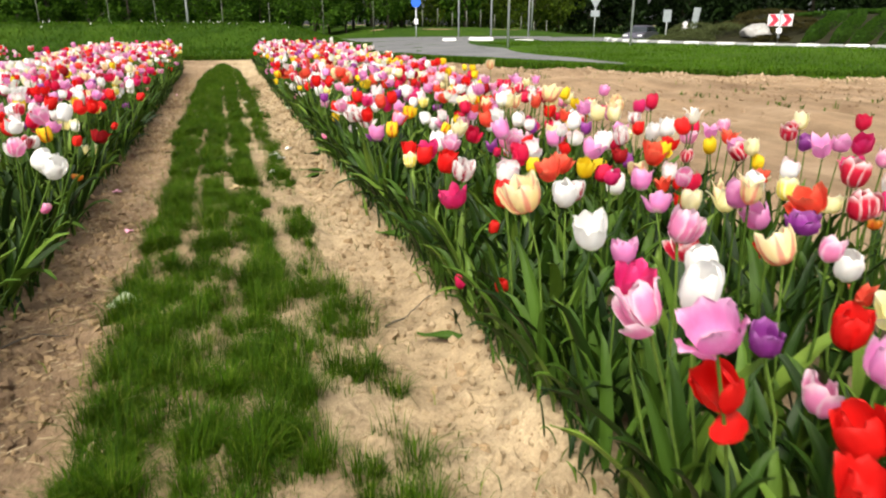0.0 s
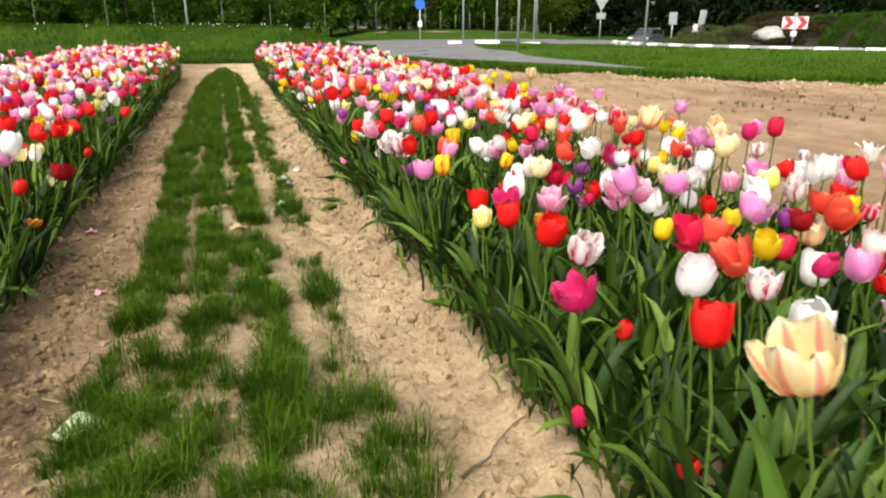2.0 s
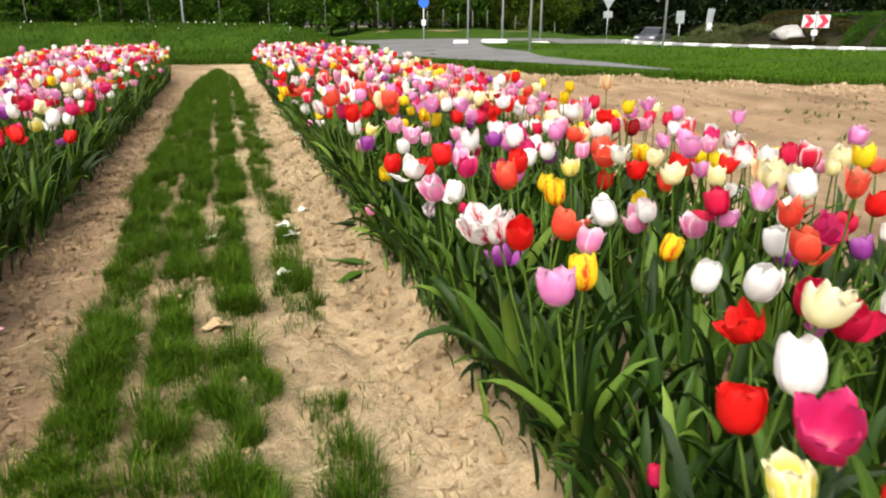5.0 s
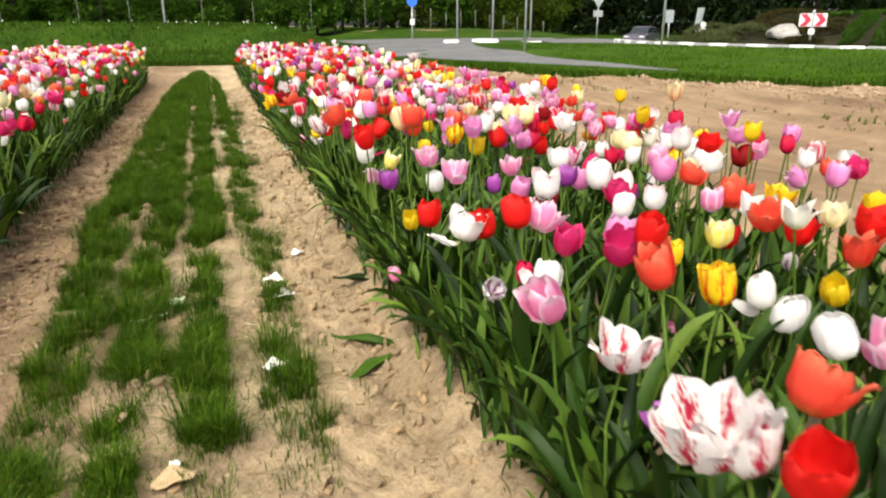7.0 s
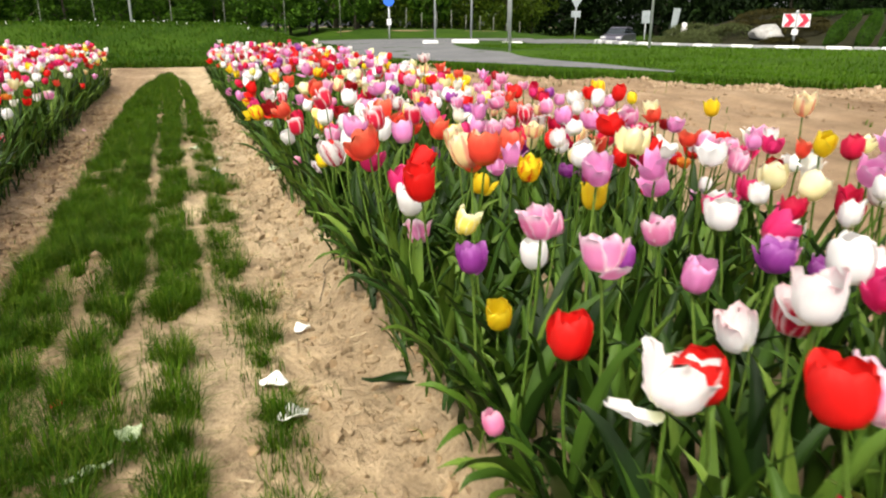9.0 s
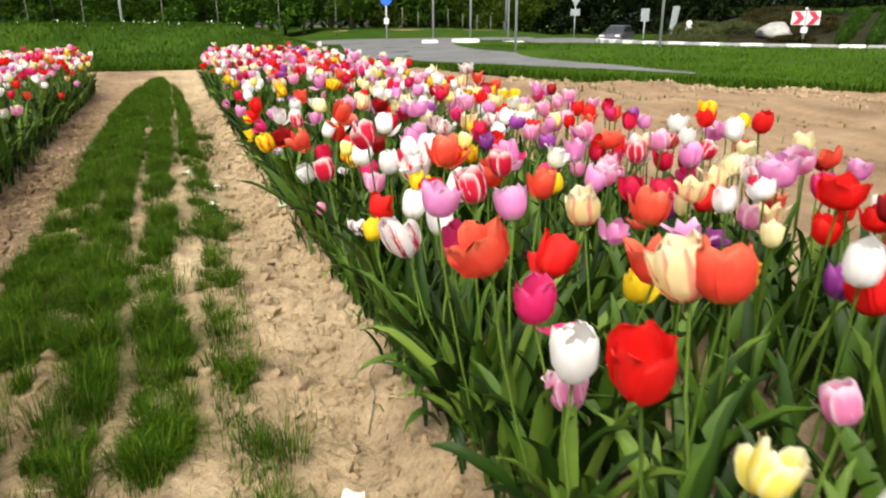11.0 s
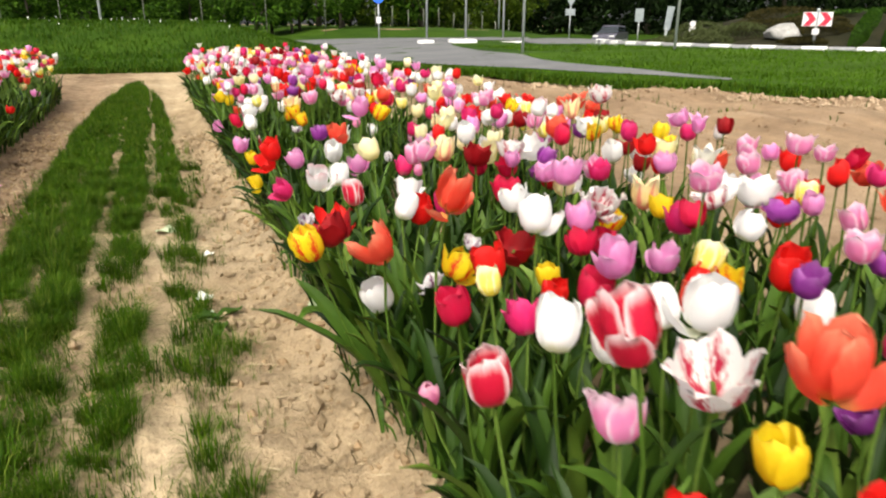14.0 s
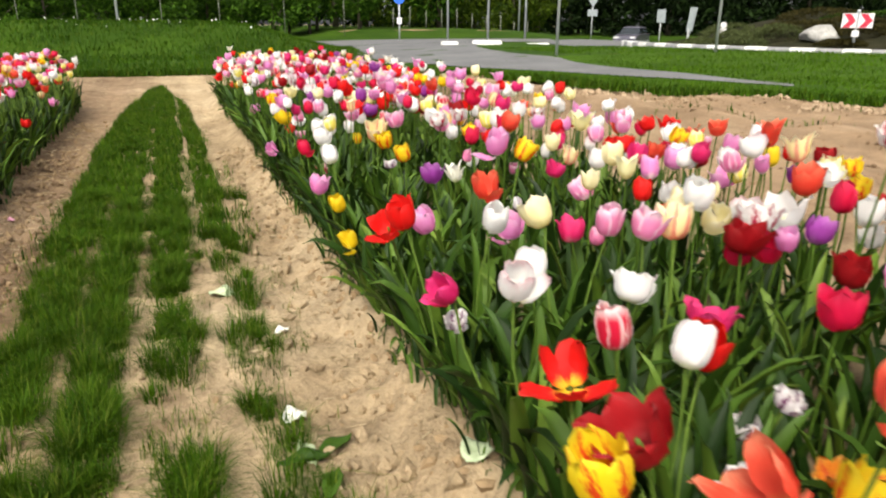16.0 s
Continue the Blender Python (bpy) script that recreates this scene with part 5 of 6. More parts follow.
def tulip(x, y, head, variety, r, edge=BED_R, first=0.5):
    """One plant; head is the height of the flower's middle."""
    mat, forms, label = VARIETY[variety]
    form = forms[0 if r.random() < first else r.integers(len(forms))]
    size = r.uniform(0.68, 0.86) * SIZE.get(variety, 1.0) * (0.62 if variety in ("redbud", "crimbud", "pinkbud", "violetwhite", "orange") else 1.0)
    inset = r.uniform(0.06, 0.10) if edge > 0 else r.uniform(0.02, 0.06)
    root = max(x, edge + inset) if edge > 0 else min(x, edge - inset)  # rim plants root inside the bed and lean out
    z0 = float(land(root, y)) - 0.01
    h = max(0.1, head - z0 - 0.042 * size)
    top = new("tulip")
    lean = r.normal(0, 4.5) if root == x else -math.degrees(math.atan2(root - x, h))
    h = h / math.cos(radians(lean))
    base = pose(x, y, z0, r.normal(0, 4.5), lean, 0)
    off = base @ Vector((0, 0, h)) - Vector((x, y, z0))
    base.translation -= Vector((off.x, off.y, 0))
    top.matrix_world = base
    part("stem", stem_data[r.integers(4)], top, "", pose(0, 0, 0, 0, 0, r.uniform(0, 360)) @ Matrix.Diagonal((1, 1, h, 1)))
    bloom = pose(0, 0, h - 0.002, r.normal(0, 12), r.normal(0, 12) - 0.6 * lean, r.uniform(0, 360)) @ Matrix.Scale(size, 4)
    loose = {int(r.integers(6))} if r.random() < 0.16 else set()  # petals that have dropped open
    if variety == "corallily":
        loose = {3} if r.random() < 0.5 else {0, 3}
    if variety == "redopen":
        loose = {0, 1, 2, 4}
    for i in range(6):
        inner = i % 2
        m = bloom @ pose(0, 0, 0, 0, 0, i * 60 + r.normal(0, 5)) @ pose(0, 0, 0, 0, (r.normal(1.5, 4) if form in ("egg", "cup") else r.normal(4.5, 8)) + (r.uniform(25, 60) if i in loose else 0), 0) @ Matrix.Diagonal((1, r.uniform(0.88, 1.08), r.uniform(0.9, 1.08), 1))
        part("petal", petal_data[variety, form, inner, (i + int(r.integers(3))) % 3], top, "", m)
    if form in ("open", "lily"):
        part("pistil", pistil_data, top, "pale green pistil", bloom)
    n = int(r.integers(3, 6))
    a0 = r.uniform(0, 360)
    for i in range(n):
        out_edge = abs(root - edge) < 0.10 and r.random() < 0.3
        lf = ("upright", "leaning", "arched", "fallen")[int(r.choice(4, p=[.52, .34, .12, .02] if not out_edge else [.32, .45, .20, .03]))]
        turn = (180 if edge > 0 else 0) + r.normal(0, 45) if out_edge else a0 + i * 360 / n + r.normal(0, 25)
        k = r.uniform(0.75, 1.15) * min(1.0, h / 0.42 + 0.2)
        part("leaf", leaf_data[lf, int(r.integers(3))], top, "", pose(0, 0, 0.005 + 0.02 * i, 0, 0, turn) @ Matrix.Diagonal((k, k * r.uniform(0.85, 1.2), k, 1)))
    return tagged(top, label, "tulip", "tulips in the bed by the path")


NEAR_X = 1.06
near_spots = sample_bed(BED_R + 0.14, NEAR_X, 0.35, 9.3, 34, 5, taken, 0.13)
pr = np.random.default_rng(21)
for x, y, z, name in right_placed:
    tulip(x, y, z, name, pr, BED_R, 0.8)
for x, y, z, name in left_placed:
    tulip(x, y, z, name, pr, BED_L, 0.8)
for x, y in near_spots[:50]:
    tulip(x, y, head_height(x, y, BED_R, pr), NAMES[int(pr.choice(len(NAMES), p=share))], pr)
rest_near = near_spots[50:]


# the rest of the beds, past counting: joined, petal by petal
def tulip_mass(name, spots, edge, seed, label, side=1, known=()):
    r = np.random.default_rng(seed)
    mats = [VARIETY[n][0] for n in NAMES] + [TLEAF, STEM]
    li, si = len(NAMES), len(NAMES) + 1
    pg = {(f, i): petal_grid(f, 5, 4, i % 2, i // 2) for f in FORMS for i in range(6)}
    lg = {f: leaf_grid(f, 5, 2, 0.5) for f in LEAVES}
    sg = stem_grid(0.012, 4, 4)
    Vs, Fs, Us, Ms, count = [], [], [], [], 0

    def add(piece, m, idx):
        nonlocal count
        v, f, uv = piece
        Vs.append(v @ m[:3, :3].T + m[:3, 3])
        Fs.append(f + count)
        Us.append(uv)
        Ms.append(np.full(len(f), idx))
        count += len(v)

    def turn(a, tilt=0.0, dirn=0.0, k=(1, 1, 1), at=(0, 0, 0)):
        m = Matrix.Translation(at) @ Matrix.Rotation(dirn, 4, "Z") @ Matrix.Rotation(tilt, 4, "Y") @ Matrix.Rotation(a - dirn, 4, "Z") @ Matrix.Diagonal((*k, 1))
        return np.array(m)
    plants = [(x, y, 0, "") for x, y in spots] + list(known)
    zs = land(np.array([p[0] for p in plants]), np.array([p[1] for p in plants]))
    for (x, y, head, kind), z0 in zip(plants, zs):
        vi = NAMES.index(kind) if kind else int(r.choice(len(NAMES), p=share))
        forms = VARIETY[NAMES[vi]][1]
        form = forms[r.integers(len(forms))]
        size = (r.uniform(0.70, 0.88) * SIZE.get(kind, 1.0) if kind else r.uniform(0.58, 0.82)) * (0.65 if NAMES[vi] in ("redbud", "crimbud", "pinkbud", "violetwhite", "orange") else 1.0)
        h = (head - z0 if kind else head_height(x, y, edge, r)) - 0.042 * size
        dx, dy = r.normal(0, 0.02, 2)
        sm = turn(r.uniform(0, 6), k=(1, 1, h), at=(x, y, z0))
        sm[0, 2], sm[1, 2] = dx, dy
        add(sg, sm, si)
        a0, tilt, dirn = r.uniform(0, 6.28), abs(r.normal(0, 0.24)), r.uniform(0, 6.28)
        for i in range(6):
            add(pg[form, i], turn(a0 + i * 1.047 + r.normal(0, .12), tilt + r.normal(0, .15), dirn, (size, size, size * r.uniform(0.88, 1.08)), (x + dx, y + dy, z0 + h - 0.002)), vi)
        n = int(r.integers(2, 4))
        for i in range(n):
            out = abs(x - edge) < 0.10 and r.random() < 0.3
            lf = ("upright", "leaning", "arched", "fallen")[int(r.choice(4, p=[.52, .34, .12, .02] if not out else [.32, .45, .20, .03]))]
            a = (math.pi if side > 0 else 0) + r.normal(0, .8) if out else r.uniform(0, 6.28)
            k = r.uniform(0.75, 1.15)
            add(lg[lf], turn(a, k=(k, k, k), at=(x, y, z0 + 0.01)), li)
    ob = new(name, np_mesh(name, np.concatenate(Vs), np.concatenate(Fs), mats, np.concatenate(Ms), np.concatenate(Us)))
    return tagged(ob, label, "tulip", kind="stuff")


deep = sample_bed(NEAR_X, 2.04, 0.0, 9.3, 98, 15, taken, 0.072)
far_right = sample_bed(BED_R + 0.02, 2.04, 9.3, BED_END, 114, 16, taken)
before = sample_bed(BED_R + 0.02, 2.04, -1.2, 0.3, 60, 17, taken)
tulip_mass("tulip_field", np.concatenate([rest_near, deep, far_right, before]), BED_R, 31, "dense mixed tulips in red, white, pink and yellow", 1, tall)
left = sample_bed(-2.2, BED_L - 0.03, -1.2, BED_END + 0.2, 104, 18, taken)
tulip_mass("tulip_field", left, BED_L, 32, "dense mixed tulips across the grassy path", -1)
left2 = sample_bed(-5.2, -3.6, 7.5, BED_END + 0.2, 55, 19)
tulip_mass("tulip_field", left2, -3.6, 33, "further bed of mixed tulips", -1)


# leaves without flowers that fill the foot of the beds
def leaf_filler(name, x0, x1, y0, y1, density, seed, label, low=0):
    r = np.random.default_rng(seed)
    n = int((x1 - x0) * (y1 - y0) * density)
    x, y = r.uniform(x0, x1, n), r.uniform(y0, y1, n)
    z = land(x, y)
    kinds = list(LEAVES)
    Vs, Fs, Us, count = [], [], [], 0
    for i in range(n):
        v, f, uv = leaf_grid(kinds[int(r.choice(4, p=[.5, .34, .13, .03] if not low else [.30, .48, .19, .03]))], 6, 2, r.normal(0, .8))
        a, k = r.uniform(0, 6.28), r.uniform(0.6, 1.1) if not low else r.uniform(0.35, 0.78) if abs(low) == 1 else r.uniform(0.14, 0.42)
        if abs(low) == 1 and r.random() < 0.65:
            a = (math.pi if low > 0 else 0.0) + r.normal(0.35 * low, 0.75)
        c, s = math.cos(a), math.sin(a)
        Vs.append(np.stack([v[:, 0] * c - v[:, 1] * s, v[:, 0] * s + v[:, 1] * c, v[:, 2]], -1) * k + (x[i], y[i], z[i]))
        Fs.append(f + count)
        Us.append(uv)
        count += len(v)
    ob = new(name, np_mesh(name, np.concatenate(Vs), np.concatenate(Fs), [TLEAF], uv=np.concatenate(Us)))
    return tagged(ob, label, "foliage", kind="stuff")


leaf_filler("tulip_foliage", BED_R + 0.06, 1.05, -1.2, 10.0, 240, 55, "tulip leaves between the stems")
leaf_filler("tulip_foliage", BED_R + 0.06, 2.0, -1.2, 10.0, 190, 51, "dense blue-green tulip leaves at the bed's foot")
leaf_filler("tulip_foliage", BED_R + 0.05, BED_R + 0.19, -1.2, BED_END, 980, 52, "tulip leaves leaning out over the bed's edge", 1)
leaf_filler("tulip_foliage", BED_L - 0.19, BED_L - 0.04, -1.2, BED_END, 800, 53, "tulip leaves leaning out over the bed's edge", -1)
leaf_filler("tulip_foliage", BED_R + 0.01, BED_R + 0.12, -1.2, 11.0, 760, 56, "short young tulip leaves along the bed's foot", 2)
leaf_filler("tulip_foliage", BED_L - 0.09, BED_L + 0.01, -1.2, 11.0, 520, 57, "short young tulip leaves along the bed's foot", -2)
leaf_filler("tulip_foliage", -2.1, BED_L - 0.1, -1.2, 11.0, 70, 54, "dense blue-green tulip leaves at the bed's foot")


# ---- grass ----
def blades(name, x, y, z, length, width, lean, mat, seed, label, head=None):
    """Bent three-sided blades, one at each point."""
    r = np.random.default_rng(seed)
    n = len(x)
    a = r.uniform(0, 2 * np.pi, n) if head is None else head
    d = np.stack([np.cos(a), np.sin(a), np.zeros(n)], -1)
    side = np.stack([-np.sin(a), np.cos(a), np.zeros(n)], -1)
    b = np.stack([x, y, z], -1)
    L = (length * r.uniform(0.5, 1.25, n))[:, None]
    k = (np.abs(r.normal(0, lean, n)) + 0.12)[:, None]
    up = np.array([0, 0, 1.0])
    mid = b + L * 0.55 * (up + d * k * 0.45)
    tip = b + L * (up * (1 - 0.35 * k) + d * k * 1.05)
    w = (width * r.uniform(0.7, 1.3, n))[:, None]
    v = np.stack([b - side * w, b + side * w, mid - side * w * 0.8, mid + side * w * 0.8, tip], 1).reshape(-1, 3)
    o = np.arange(n)[:, None] * 5
    f = np.concatenate([o + [0, 1, 3], o + [0, 3, 2], o + [2, 3, 4]], 0)
    return tagged(new(name, np_mesh(name, v, f, [mat])), label, "grass", kind="stuff")


gr = np.random.default_rng(77)
STRIPS = ((-0.315, 0.084, 1.0, 0.75), (-0.115, 0.062, 1.0, 0.55), (0.08, 0.066, 1.0, 0.55), (0.285, 0.06, 0.55, 0.22))  # line, half width, thickness, evenness


def strip_cover(x, y):
    """How thick the grass stands on the tramline's middle: four sown lines of tufts with bare gaps, closing up further on."""
    far = smooth(8.5, 14.0, y)
    c = 0
    for sx, sw, amount, even in STRIPS:
        if sx > 0.2:  # the line by the bed thickens along two stretches
            even = even + 0.5 * (1 - smooth(3.0, 3.6, y)) + 0.7 * (np.exp(-((y - 6.6) / 0.3) ** 2) + np.exp(-((y - 7.9) / 0.5) ** 2))
        wob = sx + 0.022 * vnoise(y * 1.3 + sx * 50, y * 0, 3)
        half = sw * (1 + 0.25 * vnoise(y * 4.1 + sx * 30, y * 0, 24) + (0.5 if sx < 0.2 else 0.1) * far + (0.6 if sx < -0.1 else 0) * np.exp(-((y - 6.9) / 0.7) ** 2) + 0.45 * (1 - smooth(2.2, 2.9, y)))
        if sx < -0.2 or 0 < sx < 0.2:  # two lines thin out for a stretch
            even = even - 0.4 * smooth(7.3, 7.7, y) * (1 - smooth(9.0, 10.0, y))
        line = 1 - smooth(0.7, 1.25, np.abs(x - wob) / half)
        gaps = 0.75 * vnoise(y * 1.7 + sx * 90, np.full_like(y, sx * 10), 14) + 0.65 * vnoise(y * 5.6 + sx * 70, x * 3, 15) - 0.3 * (1 - smooth(2.2, 2.9, y)) * (1 + vnoise(x * 9, y * 7, 66))
        c = np.maximum(c, line * amount * smooth(-0.45 - 0.5 * far, 0.05 - 0.4 * far, gaps + even))
    c = c * (1 - np.exp(-((y - 5.55) / 0.15) ** 2 - ((x - 0.1) / 0.13) ** 4))  # one trodden patch
    c = np.maximum(c, (0.07 + 0.07 * smooth(5.8, 6.6, y)) * smooth(-0.1, 0.35, fbm(x * 6, y * 5, 3, 63)))  # odd blades between the lines
    c = c * (0.35 + 0.75 * smooth(-0.35, 0.2, fbm(x * 10, y * 8, 3, 61)))
    taper = np.interp(y, [10.0, 15.0, 18.2], [0.55, 0.34, 0.04])
    return c * smooth(0, 0.12, taper - np.abs(x - 0.02 + 0.05 * vnoise(y * 1.3, y * 0, 71))) * (1 - smooth(17.0, 18.4, y))


def scatter(n, x0, x1, y0, y1, cover, seed):
    r = np.random.default_rng(seed)
    x, y = r.uniform(x0, x1, n), r.uniform(y0, y1, n)
    keep = r.random(n) < cover(x, y)
    return x[keep], y[keep]


def tufts(name, cx, cy, per, spread, length, width, seed, label):
    """Clumps: blades that lean out from each clump's middle."""
    r = np.random.default_rng(seed)
    size = np.repeat(r.uniform(0.55, 1.35, len(cx)), per)
    a = r.uniform(0, 2 * np.pi, len(cx) * per)
    d = spread * size * np.sqrt(r.random(len(a)))
    x, y = np.repeat(cx, per) + d * np.cos(a), np.repeat(cy, per) + d * np.sin(a)
    lean = 0.15 + 0.75 * d / (spread * 1.35)
    return blades(name, x, y, land(x, y) - 0.004, length * size, width, lean, BLADE, seed, label, a + r.normal(0, 0.5, len(a)))


x, y = scatter(5200, -0.55, 0.48, -1.2, 10.5, lambda a, b: strip_cover(a, b) ** 1.5, 41)
tufts("grass_tufts", x, y, 115, 0.035, 0.075, 0.0010, 42, "spiky tufts of green grass along the path")
x, y = scatter(240000, -0.55, 0.48, -1.2, 9.5, strip_cover, 1)
blades("path_grass", x, y, land(x, y) - 0.004, 0.046, 0.0011, 0.6, BLADE, 2, "short green grass in ragged lines along the path")
x, y = scatter(170000, -0.55, 0.48, 9.5, 18.6, strip_cover, 3)
blades("path_grass", x, y, land(x, y) - 0.004, 0.07, 0.0024, 0.5, BLADE, 4, "short green grass closing up along the path")
x, y = scatter(1500, -0.75, 0.6, 0.8, 10, lambda a, b: 0.25 + 0 * a, 5)
blades("path_weeds", x, y, land(x, y), 0.05, 0.0016, 0.8, BLADE, 6, "stray grass blades on bare soil")
y = gr.uniform(5, 20.5, 42000)
x = field_edge(y) - 0.15 + np.abs(gr.normal(0, 2.6, len(y)))
on_road = (x > np.interp(y, [11.5, 13, 14.7, 17, 18.5, 19.7, 20.6], [9.5, 9.15, 8.7, 7.7, 7.1, 6.3, 5.4])) & (x < np.interp(y, [11.7, 13.2, 15.2, 17, 19.6, 21], [9.95, 9.6, 9.3, 9.1, 8.65, 8.5]))
x, y = x[~on_road], y[~on_road]
blades("verge_grass", x, y, terrain(x, y) + 0.03, 0.085, 0.005, 0.6, MEADOW, 8, "lush green grass on the verge")
y = gr.uniform(6, 20.5, 9000)
x = field_edge(y) + gr.normal(0.02, 0.16, len(y)) + 0.25 * vnoise(y * 1.4, y * 0, 91)
blades("verge_weeds", x, y, terrain(x, y), 0.17, 0.008, 0.5, BANK, 18, "taller weeds along the field's edge")
x = gr.uniform(-16, 3.5, 9000)
y = 20.6 + gr.normal(0.0, 0.12, len(x)) + 0.2 * vnoise(x * 1.1, x * 0, 92)
blades("verge_weeds", x, y, terrain(x, y), 0.16, 0.009, 0.5, BANK, 28, "taller weeds along the headland")
y = gr.uniform(20.55, 30, 60000)
x = gr.uniform(-16, 6.3, len(y))
keep = ~((y > 20.4 + 0.0 * x) & (x > 4.7 + np.maximum(0, (y - 22.5) * 0.2)))
x, y = x[keep], y[keep]
blades("bank_grass", x, y, terrain(x, y) + 0.03, 0.14, 0.008, 0.5, BANK, 9, "long green grass on the bank")
y = gr.uniform(8, 26, 26000)
x = gr.uniform(9, 18, len(y))
keep = (x > field_edge(y) + 1) & (np.hypot(x - RC[0], y - RC[1]) > RR + 3.7) & ~((y > 20) & (x < 9.4 + np.maximum(0, y - 25) * 0.4))
blades("meadow_grass", x[keep], y[keep], terrain(x[keep], y[keep]) + 0.03, 0.09, 0.008, 0.45, MEADOW, 10, "mown green grass beside the roundabout")


# ---- clods, straw, litter ----
def clods(name, n, cover, seed, smallest, largest, mat, label, x0=-0.8, x1=0.72, y0=0.5, y1=12.0):
    r = np.random.default_rng(seed)
    x, y = scatter(n, x0, x1, y0, y1, cover, seed)
    bm = bmesh.new()
    bmesh.ops.create_icosphere(bm, subdivisions=1, radius=1)
    base = np.array([v.co[:] for v in bm.verts])
    fc = np.array([[v.index for v in f.verts] for f in bm.faces])
    bm.free()
    m = len(x)
    s = smallest + (largest - smallest) * r.random(m) ** 3
    v = base[None] * (1 + 0.35 * r.normal(size=(m, len(base), 1))).clip(0.5, 1.7) * s[:, None, None] * r.uniform(0.6, 1.3, (m, 1, 3))
    v = v + np.stack([x, y, land(x, y) + s * 0.25], -1)[:, None]
    f = fc[None] + (np.arange(m) * len(base))[:, None, None]
    return tagged(new(name, np_mesh(name, v.reshape(-1, 3), f.reshape(-1, 3), [mat], smooth=False)), label, "soil", kind="stuff")


clods("soil_clods", 16000, lambda x, y: np.exp(-((x - 0.62) / 0.06) ** 2) + 0.2 * np.exp(-((x - 0.5) / 0.08) ** 2) * (vnoise(x * 3, y * 3, 57) > 0) + 0.7 * np.exp(-((x + 0.68) / 0.12) ** 2) + 0.04, 91, 0.002, 0.017, CRUMB, "dry crumbled soil clods along the beds")
clods("soil_clods", 14000, lambda x, y: np.exp(-((x - 0.52) / 0.13) ** 2) + 0.8 * np.exp(-((x + 0.62) / 0.13) ** 2) + 0.1, 94, 0.003, 0.022, SOIL, "pale dry soil crumbs on the wheel tracks")
clods("soil_clods", 19000, lambda x, y: np.exp(-((x - field_edge(y) + 1.4) / 1.0) ** 2) * (vnoise(x * 0.9, y * 0.9, 58) > -0.2), 95, 0.01, 0.04, PALE_SOIL, "rough pale clods along the verge", 4.0, 11.5, 5.0, 19.5)
clods("soil_clods", 5000, lambda x, y: 0.3 + 0.7 * (vnoise(x * 0.6, y * 0.6, 7) > 0.1), 92, 0.006, 0.028, SOIL, "rough clods on the bare field", 3.4, 9.5, 6.0, 17.0)


def sticks(name, n, seed, label, x0=-0.78, x1=0.66, y0=0.5, y1=11.0, length=0.05):
    r = np.random.default_rng(seed)
    x, y = r.uniform(x0, x1, n), r.uniform(y0, y1, n)
    a, L, t = r.uniform(0, 6.28, n), length * r.uniform(0.3, 1.6, n), r.uniform(0.0007, 0.002, n)
    d = np.stack([np.cos(a), np.sin(a), r.normal(0, .12, n)], -1) * L[:, None]
    s = np.stack([-np.sin(a), np.cos(a), 0 * a], -1) * t[:, None]
    u = np.array([0, 0, 1.0]) * t[:, None] * 1.6
    b = np.stack([x, y, land(x, y) + 0.004], -1)
    v = np.stack([b - s, b + s, b + u, b + d - s, b + d + s, b + d + u], 1).reshape(-1, 3)
    o = np.arange(n)[:, None] * 6
    f = np.concatenate([o + [0, 1, 4, 3], o + [1, 2, 5, 4], o + [2, 0, 3, 5]], 0)
    return tagged(new(name, np_mesh(name, v, f, [STRAW], smooth=False)), label, "straw", kind="stuff")


sticks("straw_litter", 900, 61, "dry straw and stalk bits on the soil")
clods("soil_clods", 9000, lambda x, y: np.exp(-((x + 0.6) / 0.12) ** 2) * (0.35 + 0.65 * (vnoise(x * 2, y * 1.5, 59) > -0.1)), 96, 0.003, 0.016, CRUMB, "dark damp soil chips on the wheel track", -0.8, -0.4, 0.5, 14.0)
sticks("straw_litter", 2000, 62, "trampled straw on the wheel track", -0.78, -0.44, 1.0, 14.0, 0.03)
sticks("straw_litter", 1800, 63, "trampled straw on the headland", -3.0, 3.0, 14.0, 20.4, 0.09)

PALE = rough_paint("wilted_petal_white", (0.72, 0.70, 0.64), (0.86, 0.85, 0.80), 30.0, 0.7, 0.3, 200, 0.001)
PALEGREEN = rough_paint("wilted_leaf", (0.28, 0.36, 0.20), (0.50, 0.56, 0.38), 20.0, 0.7, 0.3, 120, 0.001)
DRYLEAF = rough_paint("dried_leaf", (0.26, 0.18, 0.095), (0.50, 0.38, 0.22), 16.0, 0.8, 0.2, 120, 0.001)
PINKP = rough_paint("fallen_petal_pink", (0.62, 0.22, 0.36), (0.78, 0.45, 0.55), 30.0, 0.6, 0.3, 200, 0.001)
REDP = rough_paint("fallen_petal_red", (0.45, 0.02, 0.02), (0.62, 0.04, 0.03), 30.0, 0.6, 0.3, 200, 0.001)


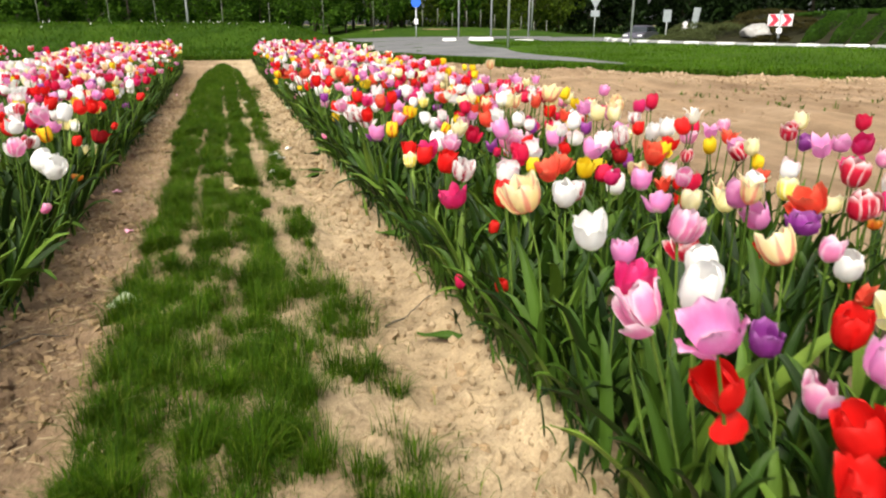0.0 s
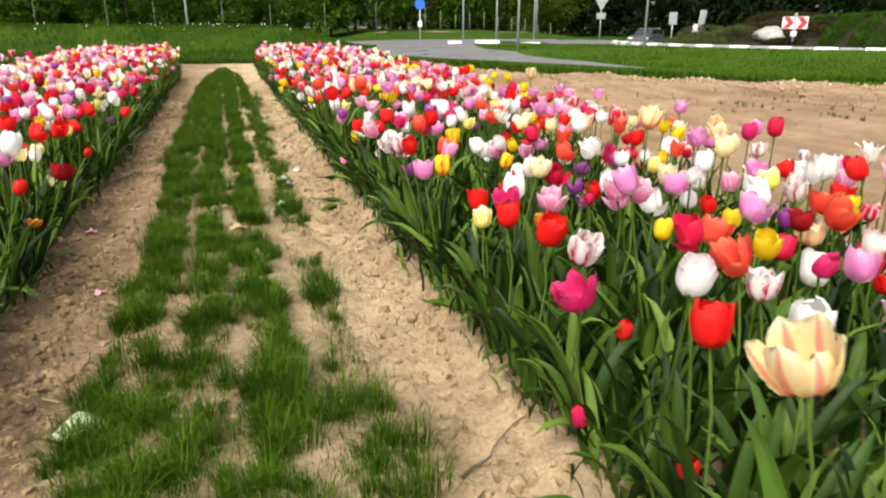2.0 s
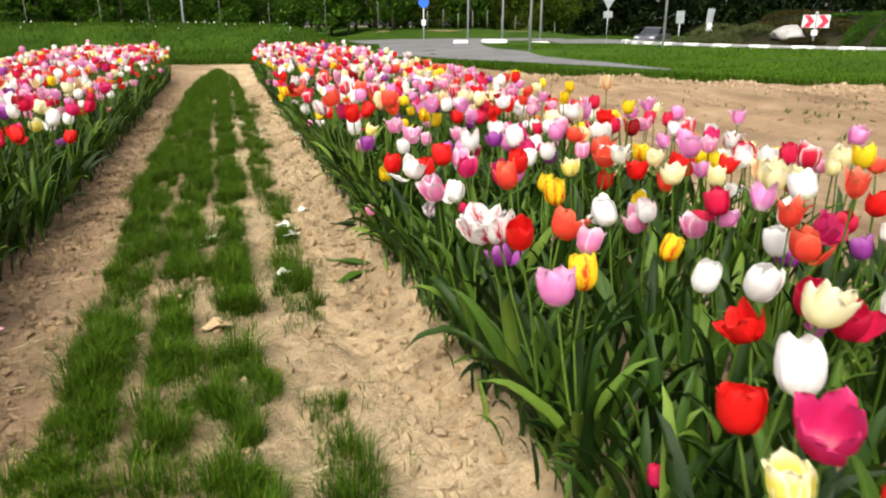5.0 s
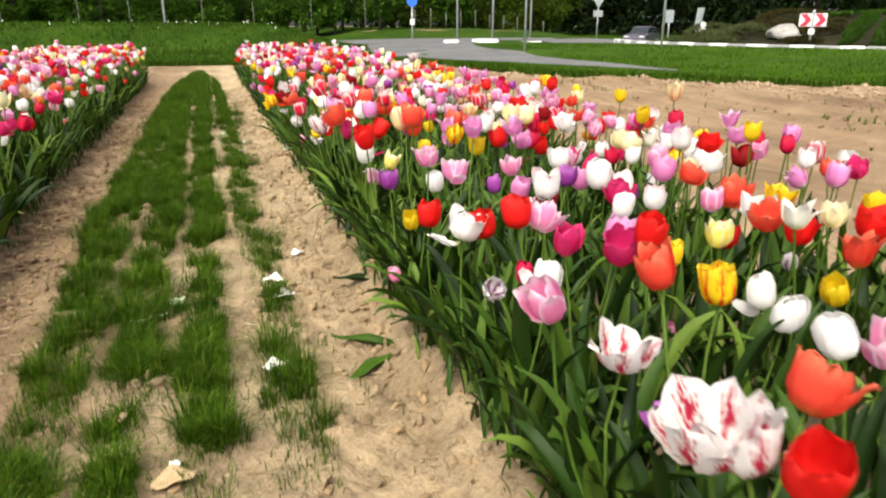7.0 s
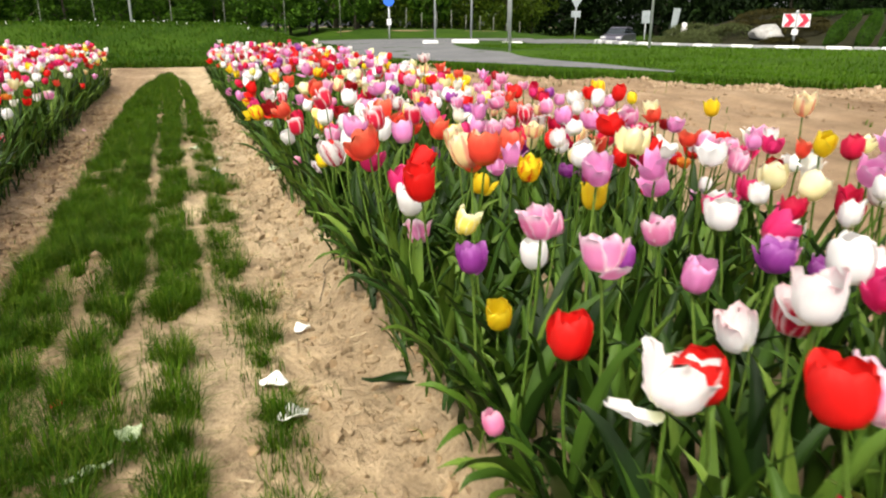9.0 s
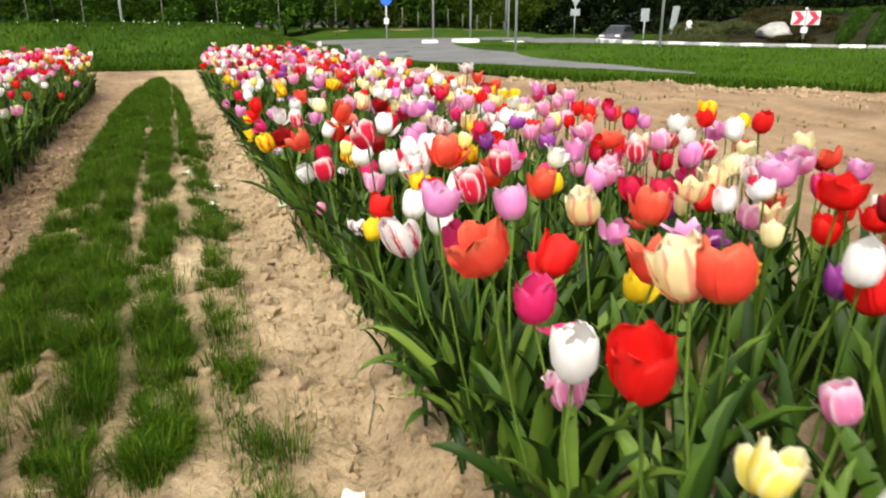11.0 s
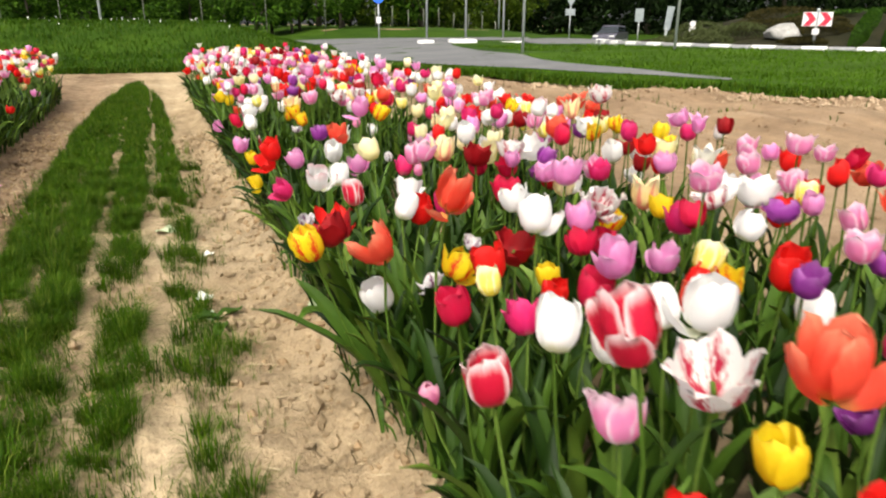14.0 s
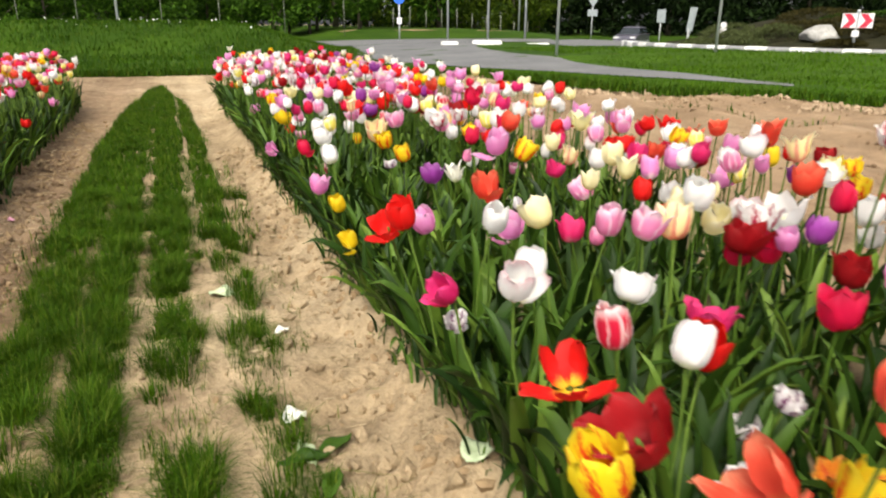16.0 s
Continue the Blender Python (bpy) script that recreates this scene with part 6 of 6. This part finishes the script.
def fallen(name, x, y, turn, length, width, mat, label, curl=0.25):
    """A fallen petal or leaf: a curled pointed blade lying on the ground."""
    v, u = np.meshgrid(np.linspace(0, 1, 9), np.linspace(-1, 1, 5), indexing="ij")
    w = width * np.interp(v[:, 0], [0, .2, .55, .85, 1], [.15, .7, 1, .6, .04])[:, None]
    px, py = (v - 0.5) * length, u * w
    pz = curl * (u * w) ** 2 / max(width, 0.01) * 2 + curl * length * 0.5 * (v - 0.5) ** 2 + 0.004 * np.sin(v * 9 + u * 3)
    me = np_mesh(name, np.stack([px, py, pz], -1).reshape(-1, 3), grid_faces(9, 5), [mat])
    ob = new(name, me)
    ob.matrix_world = pose(x, y, float(land(x, y)) + 0.012, 0, 0, turn)
    sol = ob.modifiers.new("thickness", "SOLIDIFY")
    sol.thickness = 0.0012
    return tagged(ob, label, "petal" if "petal" in name else "leaf")


for x, y, turn, L, w, kind in ((-0.387, 2.36, 20, 0.13, 0.05, "g"), (-0.34, 1.43, 68, 0.13, 0.024, "d"), (0.02, 3.96, 15, 0.09, 0.032, "d"), (-0.65, 4.2, 10, 0.05, 0.02, "p"), (0.45, 5.47, 30, 0.06, 0.026, "w"), (0.32, 5.13, -20, 0.075, 0.034, "w"),
                               (0.34, 4.95, 10, 0.08, 0.03, "w"), (-0.17, 5.16, 40, 0.035, 0.014, "r"), (-0.01, 4.99, 100, 0.07, 0.03, "g"), (-0.08, 4.87, 25, 0.10, 0.012, "g"), (0.26, 4.41, 15, 0.065, 0.026, "w"),
                               (0.24, 8.88, 150, 0.10, 0.04, "g"), (0.34, 7.99, 20, 0.065, 0.032, "w"), (0.395, 8.55, 20, 0.05, 0.02, "w"), (-0.5, 3.39, 45, 0.05, 0.018, "p"), (0.34, 7.83, 100, 0.10, 0.02, "g"), (0.02, 4.02, 80, 0.03, 0.012, "w"),
                               (-0.26, 1.85, 170, 0.09, 0.012, "g"), (-0.29, 4.84, 30, 0.09, 0.014, "g"), (0.66, 7.62, 30, 0.08, 0.04, "g"), (-0.65, 10.27, 0, 0.05, 0.02, "p")):
    mat, nm, lb = {"d": (DRYLEAF, "dry_leaf", "cream-brown dried tulip leaf on the ground"), "g": (PALEGREEN, "wilted_leaf", "pale wilted tulip leaf on the ground"), "w": (PALE, "fallen_petal", "white fallen tulip petal on the ground"), "p": (PINKP, "fallen_petal", "pink fallen tulip petal on the ground"), "r": (REDP, "fallen_petal", "red fallen tulip petal on the ground")}[kind]
    fallen(nm, x, y, turn, L, w, mat, lb)
for x, y, turn, L in ((0.52, 4.38, 38, 0.20), (0.33, 7.80, 0, 0.11), (0.40, 7.84, 35, 0.13), (0.37, 7.70, 65, 0.10), (0.55, 4.55, 150, 0.24), (0.62, 5.0, 160, 0.2), (0.6, 1.75, 150, 0.2), (0.66, 2.75, 140, 0.17)):
    fallen("fallen_leaf", x, y, turn, L, 0.022, TLEAF, "green broken tulip leaf on the soil", 0.4)

wx, wy = scatter(900, 5.0, 10.5, 8.5, 15.0, lambda a, b: (vnoise(a * 1.5, b * 1.5, 17) > 0.25) * (a < field_edge(b) - 0.2) * 0.8, 19)
blades("field_weeds", wx, wy, land(wx, wy), 0.085, 0.006, 0.5, BLADE, 20, "sparse weeds on the bare field edge")

wx, wy = scatter(170, 5.2, 8.2, 5.6, 9.0, lambda a, b: (vnoise(a * 2.2, b * 2.2, 27) > 0.1) * 0.9 + 0 * a, 29)
tufts("field_seedlings", wx, wy, 7, 0.018, 0.075, 0.004, 30, "small green seedlings on the bare field")

# white blossoms scattered along the crest of the bank
bx, by = gr.uniform(-15, 3.0, 60), 27.0 + gr.normal(0, 0.5, 60)
v, f = leaf_quads(np.stack([bx, by, terrain(bx, by) + gr.uniform(0.1, 0.2, 60)], -1), 0.06, 0.4, 93)
v2, f2 = leaf_quads(np.stack([bx, by, terrain(bx, by) + 0.16], -1), 0.05, 0.4, 94)
tagged(new("bank_blossoms", np_mesh("bank_blossoms", np.concatenate([v, v2]), np.concatenate([f, f2 + len(v)]), [PALE], smooth=False)), "small white wild blossoms on the bank", "flower", kind="stuff")


def twig(x0, y0, x1, y1, label):
    """A thin crooked dead stalk on the soil."""
    t = np.linspace(0, 1, 8)
    x, y = x0 + (x1 - x0) * t + 0.012 * np.sin(t * 7), y0 + (y1 - y0) * t + 0.01 * np.sin(t * 11)
    z = land(x, y) + 0.01 + 0.012 * np.sin(t * 3.1)
    a = np.linspace(0, 2 * np.pi, 6)
    rad = (0.0045 * (1 - 0.6 * t))[:, None]
    v = np.stack([np.repeat(x[:, None], 6, 1) + 0 * rad, y[:, None] + rad * np.cos(a), z[:, None] + rad * np.sin(a)], -1)
    return tagged(new("twig", np_mesh("twig", v.reshape(-1, 3), grid_faces(8, 6), [BARK])), label, "twig")


twig(0.44, 1.93, 0.64, 2.06, "dark crooked dead stalk on the soil")
twig(0.55, 5.72, 0.64, 5.95, "dark crooked dead stalk by the bed")
twig(-0.72, 2.1, -0.55, 2.18, "thin dead stalk on the wheel track")
